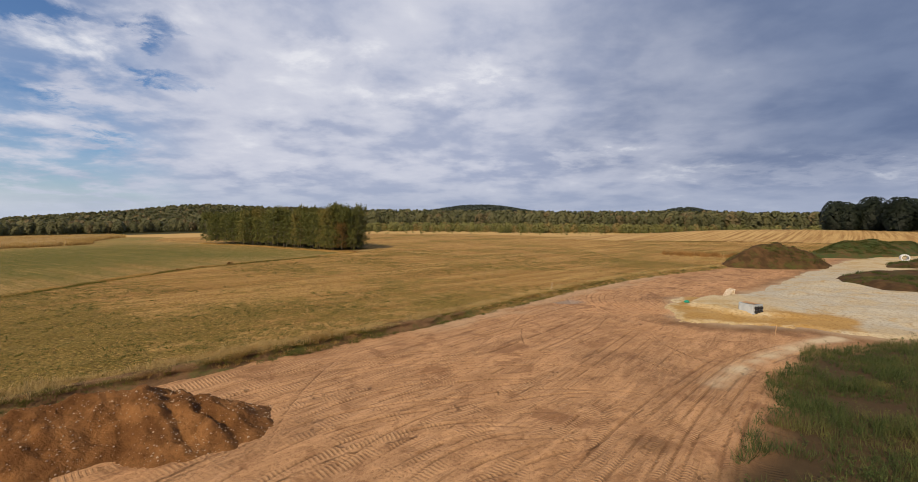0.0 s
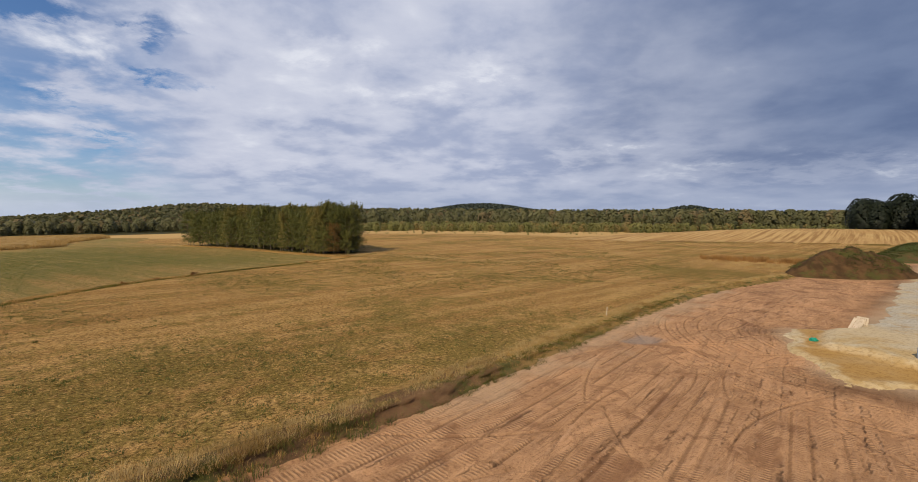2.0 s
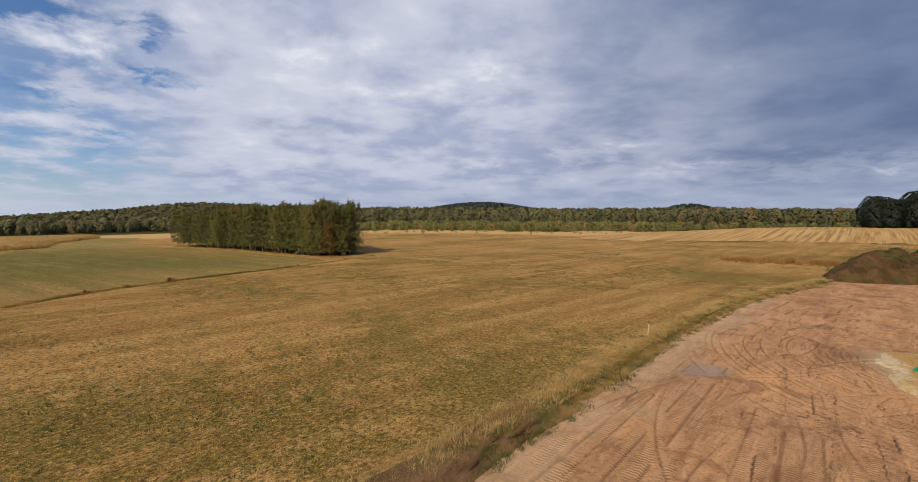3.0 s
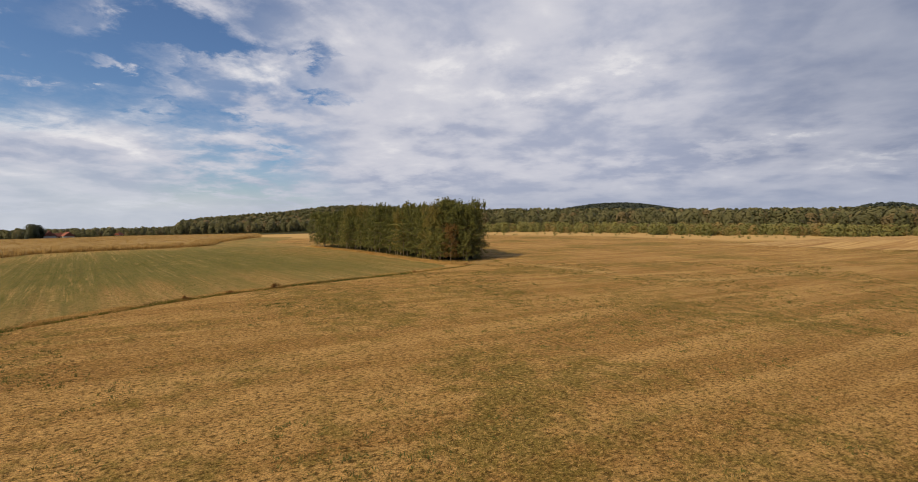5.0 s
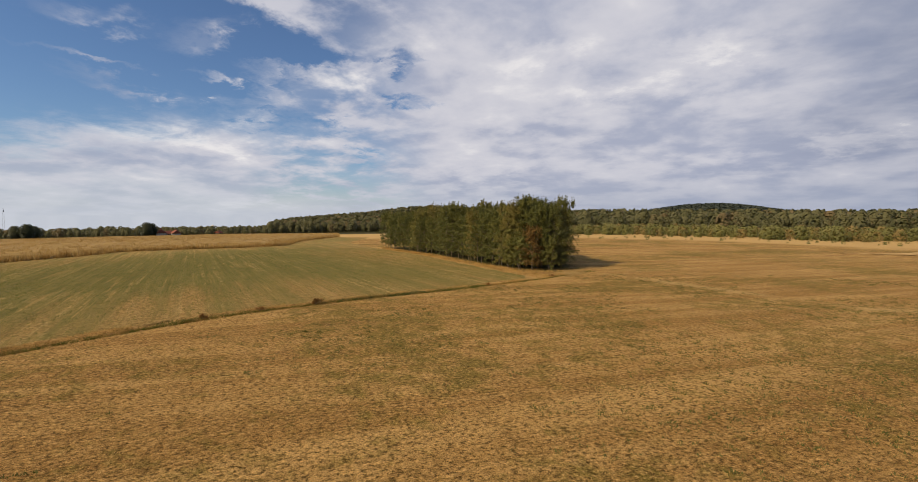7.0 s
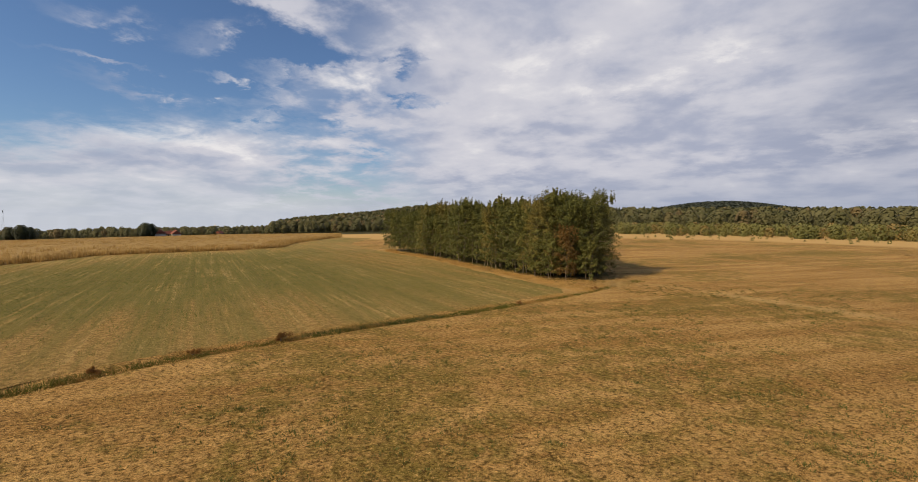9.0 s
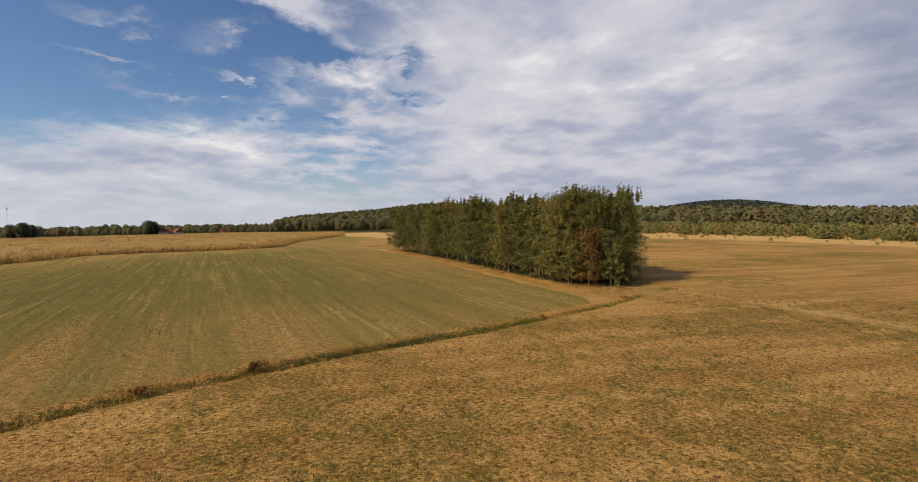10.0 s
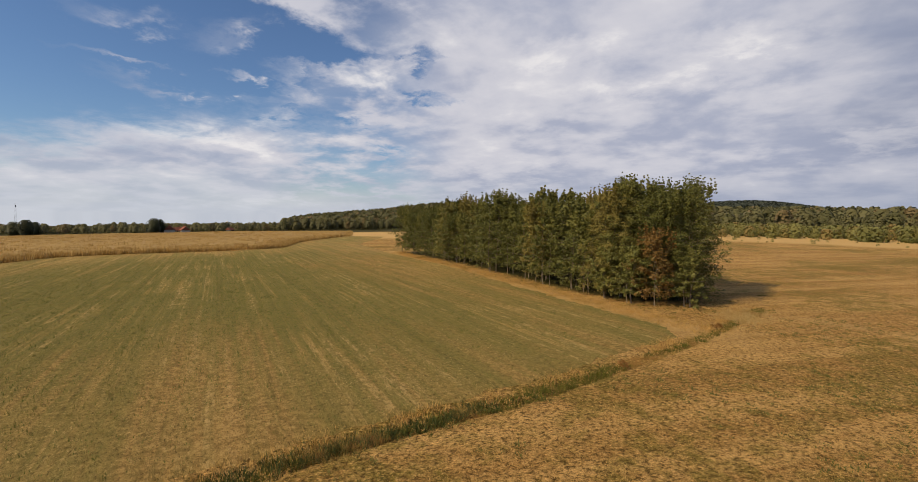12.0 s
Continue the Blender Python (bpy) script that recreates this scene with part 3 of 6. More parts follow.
def inside(x, y, pts):
    """Signed distance to a closed outline, positive inside."""
    odd = np.zeros(np.shape(x), bool)
    for (x0, y0), (x1, y1) in zip(pts, [*pts[1:], pts[0]]):
        cross = (y0 > y) != (y1 > y)
        with np.errstate(divide="ignore", invalid="ignore"):
            odd ^= cross & (x < (x1 - x0) * (y - y0) / (y1 - y0 if y1 != y0 else 1e-9) + x0)
    d = line_distance(x, y, [*pts, pts[0]])
    return np.where(odd, d, -d)


def dense(pts, step):
    """Points at even steps along a rounded line."""
    pts = np.array(pts, float)
    for _ in range(2):
        a, b = pts[:-1], pts[1:]
        pts = np.vstack([pts[:1], np.stack([0.75 * a + 0.25 * b, 0.25 * a + 0.75 * b], 1).reshape(-1, 2), pts[-1:]])
    s = np.concatenate([[0], np.cumsum(np.hypot(*np.diff(pts, axis=0).T))])
    at = np.arange(0, s[-1], step)
    return np.stack([np.interp(at, s, pts[:, 0]), np.interp(at, s, pts[:, 1])], 1)


# ---- the plan ----
BANK = [(-60, -36), (-30, -6), (-16.3, 7.5), (-12.6, 11.4), (-8.4, 16.2), (-2.6, 22.5), (3.4, 29.6), (11.4, 40.0), (25.0, 55.0), (43.5, 68.4)]
YARD = BANK + [(52, 78), (75, 100), (120, 128), (190, 150), (190, -70), (-60, -70)]
DITCH = [(-43.0, -40), (-42.2, 20), (-41.8, 43), (-41.3, 51), (-40.5, 56), (-39.4, 60), (-38.0, 63.7), (-36.3, 68.1), (-34.7, 71.4), (-33.0, 74.8), (-31.4, 78.6), (-29.4, 83.7), (-27.1, 90), (-24.8, 98), (-23.4, 103)]
GROVE = [(-88, 137), (-60.5, 118.3), (-46.8, 108.6), (-38.5, 102.4), (-32.6, 100.6), (-28.4, 103.4), (-27.6, 110), (-36, 122), (-58, 137), (-82, 152)]
STRIP = [(-90, 138), (-84.0, 131.2), (-57.1, 113.0), (-44.1, 102.9), (-36.3, 96.9), (-31.0, 93.5), (-27.0, 91.5)]
CORN = [(-116, 60), (-127, 83), (-134, 91), (-129.5, 106), (-123.5, 120), (-122.5, 133.5), (-145, 156), (-169, 205), (-225, 262), (-330, 250), (-330, 20), (-150, 20)]
CROP_FIELD = [(-43.8, -40), (-43.0, 20), (-42.6, 43), (-42.1, 51), (-41.3, 56), (-40.2, 60), (-38.8, 63.7), (-37.2, 68.1), (-35.6, 71.4), (-33.9, 74.8), (-32.4, 78.6), (-30.5, 83.7), (-28.6, 89.0), (-29.4, 92.4), (-33.0, 94.6), (-36.6, 96.8),
              (-44.4, 102.6), (-57.4, 112.7), (-84.3, 131.0), (-120, 158), (-150, 205), (-172, 204), (-146, 156), (-122, 133), (-123, 120), (-129.5, 106), (-134, 91), (-127, 83), (-116, 60), (-110, -40)]
STUBBLE_FIELD = [(21, 176), (39, 173), (63, 165), (96, 165), (130, 155), (170, 136), (260, 150), (330, 215), (260, 300), (150, 310), (92, 272), (56, 216), (34, 187)]
SAND_PAD = [(22.6, 37.2), (20.3, 34.2), (18.9, 31.3), (17.8, 28.2), (17.9, 26.6), (19.2, 25.9), (22.6, 25.4), (26.2, 24.6), (26.8, 22.9), (28.5, 21.6), (32, 22.6), (46, 25), (62, 33), (75, 50), (96, 72),
            (125, 98), (124, 112), (110, 109), (95, 98), (75, 84), (56.6, 66), (44, 53.5), (33.7, 43.2), (26.2, 36.4)]
SAND_TOP = [(24, 36.2), (21.4, 34.0), (20.4, 32.4), (21.6, 30.8), (22.9, 29.0), (24.2, 27.7), (26.7, 27.6), (30.0, 26.4), (35.5, 26.2), (46, 27), (61, 35), (74, 51), (95, 73), (124, 99), (123, 111), (110, 108), (95, 97), (75, 83), (57, 65), (44, 52), (34, 42)]
OCHRE = [(21.5, 26.2), (26, 28.6), (29.8, 29.2), (30.8, 26.8), (28.6, 23.4), (25.5, 23.4), (22.4, 25.0)]
ISLANDS = [[(45.1, 47.3), (51, 55), (58.5, 60.6), (72, 62), (62, 44), (46.8, 39.1)], [(66, 67.5), (80, 79), (96, 90), (110, 90), (96, 77), (78, 66)]]
WEEDS = [(9.5, -8), (8.7, 4.4), (10.5, 6.1), (12.2, 7.7), (14.6, 10.5), (15.9, 12.6), (18.5, 16.0), (22.2, 18.7), (27, 20.3), (33, 21.3), (46, 23.5), (60, 28), (60, -8)]
TRACKWAY = [(-22.6, 101.5), (-16, 98.2), (-9.5, 94.0), (-1.7, 89.2), (4.5, 85.8), (9, 86.5), (16, 93), (25.5, 102.5), (42, 119)]
SKYLINE = [(-180, 0.012), (-60, 0.012), (-37, 0.0165), (-34, 0.0165), (-28, 0.019), (-21, 0.0195), (-9, 0.0205), (7, 0.0215), (14, 0.021), (24, 0.024), (32, 0.0265), (35.2, 0.0235), (39.2, 0.0135),
           (43.6, 0.0065), (47.5, 0.001), (50.2, -0.006), (52.0, -0.013), (58, -0.0165), (75, -0.0175), (100, -0.014), (180, 0.012)]
HILLS = [(-0.5, 2150, 5.8, 0.0185), (-24.6, 1900, 2.4, 0.011)]    # compass angle to the left, distance, half width, rise over the skyline


def bearing(x, y):
    return np.degrees(np.arctan2(-(x + 5.0), y - 20.0))


def terrain(x, y):
    x, y = np.asarray(x, float), np.asarray(y, float)
    z = 0.35 + 0.10 * fbm(x, y, 25, 3, 5) * smoothstep(5, 60, np.hypot(x, y - 30))
    u = -x - 40
    z = z - 0.011 * np.maximum(u, 0) * smoothstep(0, 50, u) - 0.015 * np.clip(u - 130, 0, 300)
    z = z + 3.6 * smoothstep(-6, 68, inside(x, y, STUBBLE_FIELD))
    r, az = np.hypot(x + 5, y - 20), bearing(x, y)
    elev = np.interp(az, *zip(*SKYLINE))
    far = 7.65 + elev * 950 - 12.0
    z = z + (far - z) * smoothstep(560, 950, r)
    z = z + np.where(elev > 0, smoothstep(950, 1900, r) * 0.75 * elev * np.clip(r - 950, 0, 900), 1.2 * elev * np.maximum(r - 950, 0))
    for a, dist, wide, rise in HILLS:
        k = np.exp(-np.abs((az - a) / wide) ** 2.6)
        z = z + k * rise * r * smoothstep(1200, dist, r)
    z = z + 3.0 * fbm(x, y, 160, 3, 9) * smoothstep(500, 900, r)
    return z


def dirt_height(x, y):
    return 0.05 * fbm(x, y, 6, 4, 21) + 0.035 * fbm(x * 0.73 + y * 0.68, (y * 0.73 - x * 0.68) * 6.0, 4.0, 3, 22)


def grid_faces(nx, ny, keep=None):
    i = np.arange(nx * ny).reshape(ny, nx)
    f = np.stack([i[:-1, :-1], i[:-1, 1:], i[1:, 1:], i[1:, :-1]], -1).reshape(-1, 4)
    return f if keep is None else f[keep[f].all(1)]


def compact(verts, faces, attrs):
    used = np.unique(faces)
    where = np.full(len(verts), -1)
    where[used] = np.arange(len(used))
    return verts[used], where[faces], {k: v[used] for k, v in attrs.items()}


def build_ground():
    """One sheet to the horizon, round the middle of the site."""
    cx, cy, turns = -8.0, 38.0, 560
    radii = [0.001, 0.45]
    while radii[-1] < 4600:
        radii.append(radii[-1] + max(0.45, (radii[-1] - 55) * 0.035))
    a = np.linspace(0, 2 * np.pi, turns + 1)
    rr, aa = np.meshgrid(radii, a, indexing="ij")
    x, y = cx + rr * np.sin(aa), cy + rr * np.cos(aa)
    x, y = x.ravel(), y.ravel()
    z = terrain(x, y)
    yard = inside(x, y, YARD)
    z = z - (z + 0.2) * smoothstep(-1.5, -0.55, yard)
    dip = np.exp(-((line_distance(x, y, DITCH) / 0.5) ** 2))
    z = z - 0.28 * dip
    pale = 0.75 * np.exp(-((line_distance(x, y, TRACKWAY) / 1.0) ** 2)) * (0.6 + fbm(x, y, 6, 3, 84))
    r, az = np.hypot(x + 5, y - 20), bearing(x, y)
    belt = smoothstep(205, 225, r + 34 * fbm(x, y, 40, 4, 3)) * smoothstep(345, 320, r)
    strip = np.exp(-((line_distance(x, y, STRIP) / 2.6) ** 2))
    lip = np.exp(-(((yard + 1.0) / 0.9) ** 2)) * 0.6
    pale = np.clip(np.maximum.reduce([pale, belt * 0.9, strip * 0.55, lip]), 0, 1)
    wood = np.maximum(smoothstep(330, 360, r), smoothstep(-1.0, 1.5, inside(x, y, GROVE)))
    soil = smoothstep(-0.5, 0.2, yard)
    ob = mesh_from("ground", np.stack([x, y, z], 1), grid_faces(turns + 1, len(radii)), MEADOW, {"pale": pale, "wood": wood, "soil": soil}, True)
    tagged(ob, "mown dry meadow with olive green patches, running to the woods", "meadow", kind="structure")


def wheel_tracks():
    """Lines of wheel and crawler tracks over the yard: points, width."""
    rnd = random.Random(4)
    tracks = []
    foot = np.array([(-16.3, 7.5), (-8.4, 16.2), (-2.6, 22.5), (3.4, 29.6), (11.4, 40.0), (25.0, 55.0), (40, 66)])
    normal = np.array([0.74, -0.67])
    for off in (1.0, 1.9, 3.6, 4.5, 6.6, 7.4, 9.6, 11.8, 12.6):
        tracks.append((foot + normal * off + np.array([[rnd.uniform(-0.4, 0.4), rnd.uniform(-0.4, 0.4)] for _ in foot]), 0.5))
    for k in range(9):
        a = rnd.uniform(-1.5, 1.5)
        tracks.append((np.array([(-7.5 + a, 3 + k * 0.35), (-4.8 + a * 0.5, 9 + 0.5 * k), (0.5 + 0.4 * k, 14.5 + 0.3 * k), (7 + 0.6 * k, 21 + 0.2 * k), (14 + 0.5 * k, 33), (22 + k * 0.4, 47)]), rnd.choice((0.45, 0.6))))
    for k in range(8):
        tracks.append((np.array([(1 + 1.1 * k, -2), (3.5 + 1.1 * k, 6), (7 + 0.95 * k, 13), (11 + 0.6 * k, 19.5), (14.3 + 0.25 * k, 26), (16 - 0.15 * k, 34 + 0.2 * k), (21 + 0.2 * k, 43 + 0.5 * k), (33, 54 + k * 0.5)]), 0.55))
    for k in range(7):
        tracks.append((np.array([(2 + 0.8 * k, 1.5 + k * 0.3), (8 + 0.5 * k, 8), (13 + 0.3 * k, 14.5 - 0.2 * k), (20, 19.8 - 0.15 * k), (29, 22.2 - 0.2 * k)]), 0.5))
    for k in range(12):
        # turns of the machines round the heap and the pad
        cx, cy, r = rnd.choice(((19, 12, 20), (24, 22, 16), (-2, 32, 24), (3, -1, 12)))
        r *= rnd.uniform(0.7, 1.15)
        a0, span = rnd.uniform(1.6, 4.2), rnd.uniform(0.5, 1.0)
        arc = np.array([(cx + r * math.cos(a0 - span * t), cy + r * math.sin(a0 - span * t)) for t in (0, 0.25, 0.5, 0.75, 1)])
        tracks += [(arc, 0.45), (arc + np.array([1.1, -1.3]), 0.45)]
    for k in range(26):
        o, a = rnd.uniform(1.0, 15.0), rnd.uniform(-2.5, 2.5)
        pts = [(-10 + o * 0.75, 12 - o * 0.62), (-3 + o * 0.78 + a * 0.5, 21 - o * 0.6), (6 + o * 0.72 + a, 32 - o * 0.5), (16 + o * 0.55, 44 - o * 0.45)]
        i = rnd.randrange(0, 2)
        tracks.append((np.array(pts[i:i + 3]), rnd.choice((0.35, 0.5))))
    return tracks


def rut_lines():
    """Thin scrapes and wheel edges that sweep over the yard."""
    rnd = random.Random(9)
    lines = []
    for k in range(50):
        o = rnd.uniform(0.8, 16.0)
        a = rnd.uniform(-0.05, 0.10)
        pts = [(-10 + o * 0.75, 12 - o * 0.62), (-3 + o * (0.75 + a), 21 - o * 0.6), (6 + o * (0.7 + a), 32 - o * 0.5), (16 + o * 0.55, 44 - o * 0.45), (30 + o * 0.4, 58 - o * 0.4)]
        i = rnd.randrange(0, 3)
        lines.append((np.array(pts[i:i + rnd.choice((3, 4))]) + np.array([rnd.uniform(-1, 1), rnd.uniform(-1, 1)]), rnd.choice((0.05, 0.07, 0.10, 0.16))))
    for k in range(60):
        r = rnd.uniform(5, 15)
        a0, span = rnd.uniform(2.3, 3.0), rnd.uniform(0.5, 1.3)
        cx, cy = 4 + rnd.uniform(-2, 4), 1 + rnd.uniform(-2, 3)
        lines.append((np.array([(cx + r * math.cos(a0 - span * t), cy + r * math.sin(a0 - span * t)) for t in (0, 0.33, 0.67, 1)]), rnd.choice((0.05, 0.07, 0.12))))
    for k in range(70):
        r = rnd.uniform(3.0, 11.0)
        a0, span = rnd.uniform(2.6, 4.3), rnd.uniform(0.5, 1.2)
        lines.append((np.array([(24 + r * 1.25 * math.cos(a0 - span * t), 33 + r * 1.5 * math.sin(a0 - span * t)) for t in (0, 0.33, 0.67, 1)]), rnd.choice((0.06, 0.09, 0.13))))
    for k in range(70):
        # wide turns of machines about the pad and the foot of the bank
        cx, cy, r = rnd.choice(((19, 12, 20), (24, 20, 17), (-2, 34, 22), (12, 46, 17)))
        r *= rnd.uniform(0.6, 1.25)
        a0, span = rnd.uniform(0, 6.28), rnd.uniform(0.35, 0.9)
        lines.append((np.array([(cx + r * math.cos(a0 - span * t), cy + r * math.sin(a0 - span * t)) for t in (0, 0.33, 0.67, 1)]), rnd.choice((0.05, 0.08, 0.12))))
    for k in range(30):
        o = rnd.uniform(-2.8, 2.8)
        pts = [(6.0 + o, 3.0), (9.0 + o * 0.9, 7.5), (12.6 + o * 0.7, 12.0 - o * 0.2), (17 + o * 0.4, 16.8 - o * 0.4), (23 + o * 0.2, 20.4 - o * 0.6)]
        i = rnd.randrange(0, 3)
        lines.append((np.array(pts[i:i + 3]), rnd.choice((0.06, 0.09, 0.14))))
    return lines


def build_dirt():
    xs = np.concatenate([np.arange(-60, -24, 3.0), np.arange(-24, -18, 0.4), np.arange(-18, 21, 0.12), np.arange(21, 56, 0.35), np.arange(56, 192, 4.0)])
    ys = np.concatenate([np.arange(-70, -6, 3.0), np.arange(-6, 0, 0.4), np.arange(0, 43, 0.12), np.arange(43, 80, 0.35), np.arange(80, 150, 4.0)])

    def nearest(values, at):
        i = np.clip(np.searchsorted(values, at), 1, len(values) - 1)
        i = np.where(at - values[i - 1] < values[i] - at, i - 1, i)
        return np.where((at < values[0]) | (at > values[-1]), -1, i)

    gx, gy = np.meshgrid(xs, ys)
    x, y = gx.ravel(), gy.ravel()
    z = dirt_height(x, y)
    u, v, k = np.zeros(len(x)), np.zeros(len(x)), np.zeros(len(x))
    sunk = np.zeros(len(x))
    for number, (pts, wide) in enumerate(wheel_tracks()):
        force = 0.9 if number < 2 else (0.4, 0.75, 0.55)[number % 3]
        line = dense(pts, 0.06)
        s = np.arange(len(line)) * 0.06
        way = np.gradient(line, axis=0)
        way /= np.linalg.norm(way, axis=1)[:, None]
        for across in np.arange(-wide / 2 - 0.1, wide / 2 + 0.11, 0.06):
            q = line + np.stack([-way[:, 1], way[:, 0]], 1) * across
            i, j = nearest(xs, q[:, 0]), nearest(ys, q[:, 1])
            ok = (i >= 0) & (i < len(xs)) & (j >= 0) & (j < len(ys))
            n = j[ok] * len(xs) + i[ok]
            inner = abs(across) < wide / 2
            dx, dy = x[n] - line[ok, 0], y[n] - line[ok, 1]
            u[n] = s[ok] + dx * way[ok, 0] + dy * way[ok, 1]
            v[n] = dy * way[ok, 0] - dx * way[ok, 1]
            k[n] = smoothstep(wide / 2 + 0.08, wide / 2 - 0.08, np.abs(v[n])) * force
            sunk[n] = -0.015 if inner else 0.012
    rut = np.zeros(len(x))
    for pts, wide in rut_lines():
        wide = max(wide, 0.12)
        line = dense(pts, 0.05)
        way = np.gradient(line, axis=0)
        way /= np.linalg.norm(way, axis=1)[:, None]
        grow = np.sin(np.linspace(0, np.pi, len(line))) ** 0.5
        for across in np.arange(-wide * 1.6 - 0.06, wide * 1.6 + 0.07, 0.05):
            q = line + np.stack([-way[:, 1], way[:, 0]], 1) * across
            i, j = nearest(xs, q[:, 0]), nearest(ys, q[:, 1])
            ok = (i >= 0) & (i < len(xs)) & (j >= 0) & (j < len(ys))
            n = j[ok] * len(xs) + i[ok]
            side = ((y[n] - line[ok, 1]) * way[ok, 0] - (x[n] - line[ok, 0]) * way[ok, 1]) / wide
            value = np.exp(-(side / 0.55) ** 2) * 1.3 - 0.75 * np.exp(-((np.abs(side) - 1.2) / 0.5) ** 2)
            rut[n] = value * grow[ok]
            sunk[n] = -0.042 * value * grow[ok]
    z = z + sunk
    yard = inside(x, y, YARD)
    pad = inside(x, y, SAND_PAD)
    strip = np.exp(-((line_distance(x, y, [(13.2, 12.6), (15.6, 15.0), (18.9, 17.7), (22.0, 20.0), (25.5, 21.7)]) / 0.52) ** 2)) * (0.9 + fbm(x, y, 1.5, 3, 8) * 1.4)
    sandy = np.clip(np.maximum(1.0 * strip, 0.45 * smoothstep(-1.6, 0.2, pad + fbm(x, y, 3, 3, 2))), 0, 1)
    edge = line_distance(x, y, [(-2.6, 22.5), (3.4, 29.6), (11.4, 40.0), (25.0, 55.0)])
    sandy = np.maximum(sandy, 0.32 * smoothstep(3.0, 0.6, edge + 2.4 * fbm(x, y, 2.2, 4, 19)) * smoothstep(20, 25, y))
    wx, wy = x - 10.7, y - 34.4
    along, over = wx * 0.66 + wy * 0.75, wx * 0.75 - wy * 0.66
    damp = 0.55 * smoothstep(1.2, 0.4, np.hypot(along / 2.0, over / 0.9) + 1.1 * fbm(x, y, 1.6, 3, 12))
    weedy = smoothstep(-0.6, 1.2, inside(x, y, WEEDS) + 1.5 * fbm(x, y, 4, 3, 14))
    front = smoothstep(-4.2, -1.0, pad + 1.5 * fbm(x, y, 3, 3, 15)) * smoothstep(30, 25, y) * smoothstep(12, 18, x)
    stain = smoothstep(1.3, 0.3, np.hypot((x - 8.1) / 1.5, (y - 6.6) / 0.9) + 1.2 * fbm(x, y, 1.3, 3, 16))
    behind = 0.8 * smoothstep(-3.0, -0.4, pad + 1.5 * fbm(x, y, 3, 3, 18)) * smoothstep(27, 31, x) * smoothstep(36, 40, y)
    moist = np.maximum.reduce([1.0 * front, 0.8 * stain, behind])
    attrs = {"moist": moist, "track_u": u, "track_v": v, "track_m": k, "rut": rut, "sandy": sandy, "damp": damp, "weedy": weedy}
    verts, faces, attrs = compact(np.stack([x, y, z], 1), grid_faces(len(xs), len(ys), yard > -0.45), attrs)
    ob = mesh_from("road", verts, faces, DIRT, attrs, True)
    tagged(ob, "bare reddish dirt yard pressed with wheel and crawler tracks", "dirt yard", kind="structure")


def build_bank():
    """The low cut edge between the meadow and the yard."""
    line = dense(BANK[1:] + [(52, 78), (60, 86)], 0.22)
    way = np.gradient(line, axis=0)
    way /= np.linalg.norm(way, axis=1)[:, None]
    out = np.stack([-way[:, 1], way[:, 0]], 1)
    prof = [(2.0, 0.30), (1.35, 0.375), (0.80, 0.40), (0.58, 0.42), (0.46, 0.33), (0.40, 0.20), (0.22, 0.10), (0.0, 0.03), (-0.35, -0.06)]
    s = np.arange(len(line)) * 0.22
    rows = []
    for k, (o, h) in enumerate(prof):
        jit = fbm(s, s * 0 + k * 1.7, 0.9, 4, 30) * (0.0 if k in (0, 1, 8) else 0.34) + fbm(s, s * 0, 4.0, 2, 33) * (0.5 if 1 < k < 8 else 0.0)
        low = smoothstep(24, 34, line[:, 1])
        jit = jit * (1 - 0.6 * low)
        q = line + out * (o + jit)[:, None]
        slope = np.interp(o, [-0.35, 0.0, 1.6, 2.0], [-0.06, 0.03, 0.34, 0.30])
        rows.append(np.column_stack([q, h + (slope - h) * low + (0.10 * fbm(s, s * 0 + k * 3.1, 0.6, 3, 31) if 1 < k < 8 else 0 * s)]))
    v = np.concatenate(rows)
    ob = mesh_from("cut_bank", v, grid_faces(len(line), len(prof))[:, ::-1], BANK_SOIL, {"grassy": np.tile(smoothstep(24, 32, line[:, 1] + 5 * fbm(s, s * 0, 3.0, 3, 35)) * 0.9, len(prof))}, True)
    tagged(ob, "low crumbling brown earth bank along the meadow edge", "earth bank", kind="structure")


def field_sheet(name, outline, res, lift, mat, ragged, extra=None, label="", category=""):
    pts = np.array(outline)
    lo, hi = pts.min(0) - 2, pts.max(0) + 2
    xs, ys = np.arange(lo[0], hi[0], res), np.arange(lo[1], hi[1], res)
    gx, gy = np.meshgrid(xs, ys)
    x, y = gx.ravel(), gy.ravel()
    d = inside(x, y, outline) + ragged * fbm(x, y, 3.0, 3, 17)
    z = terrain(x, y) + lift + 0.02 * fbm(x, y, 1.2, 3, 6) - 0.16 * smoothstep(0.5, -0.6, d) - 0.28 * np.exp(-((line_distance(x, y, DITCH) / 0.5) ** 2))
    attrs = extra(x, y, d) if extra else {}
    verts, faces, attrs = compact(np.stack([x, y, z], 1), grid_faces(len(xs), len(ys), d > -0.6), attrs)
    return tagged(mesh_from(name, verts, faces, mat, attrs, True), label, category, kind="structure")


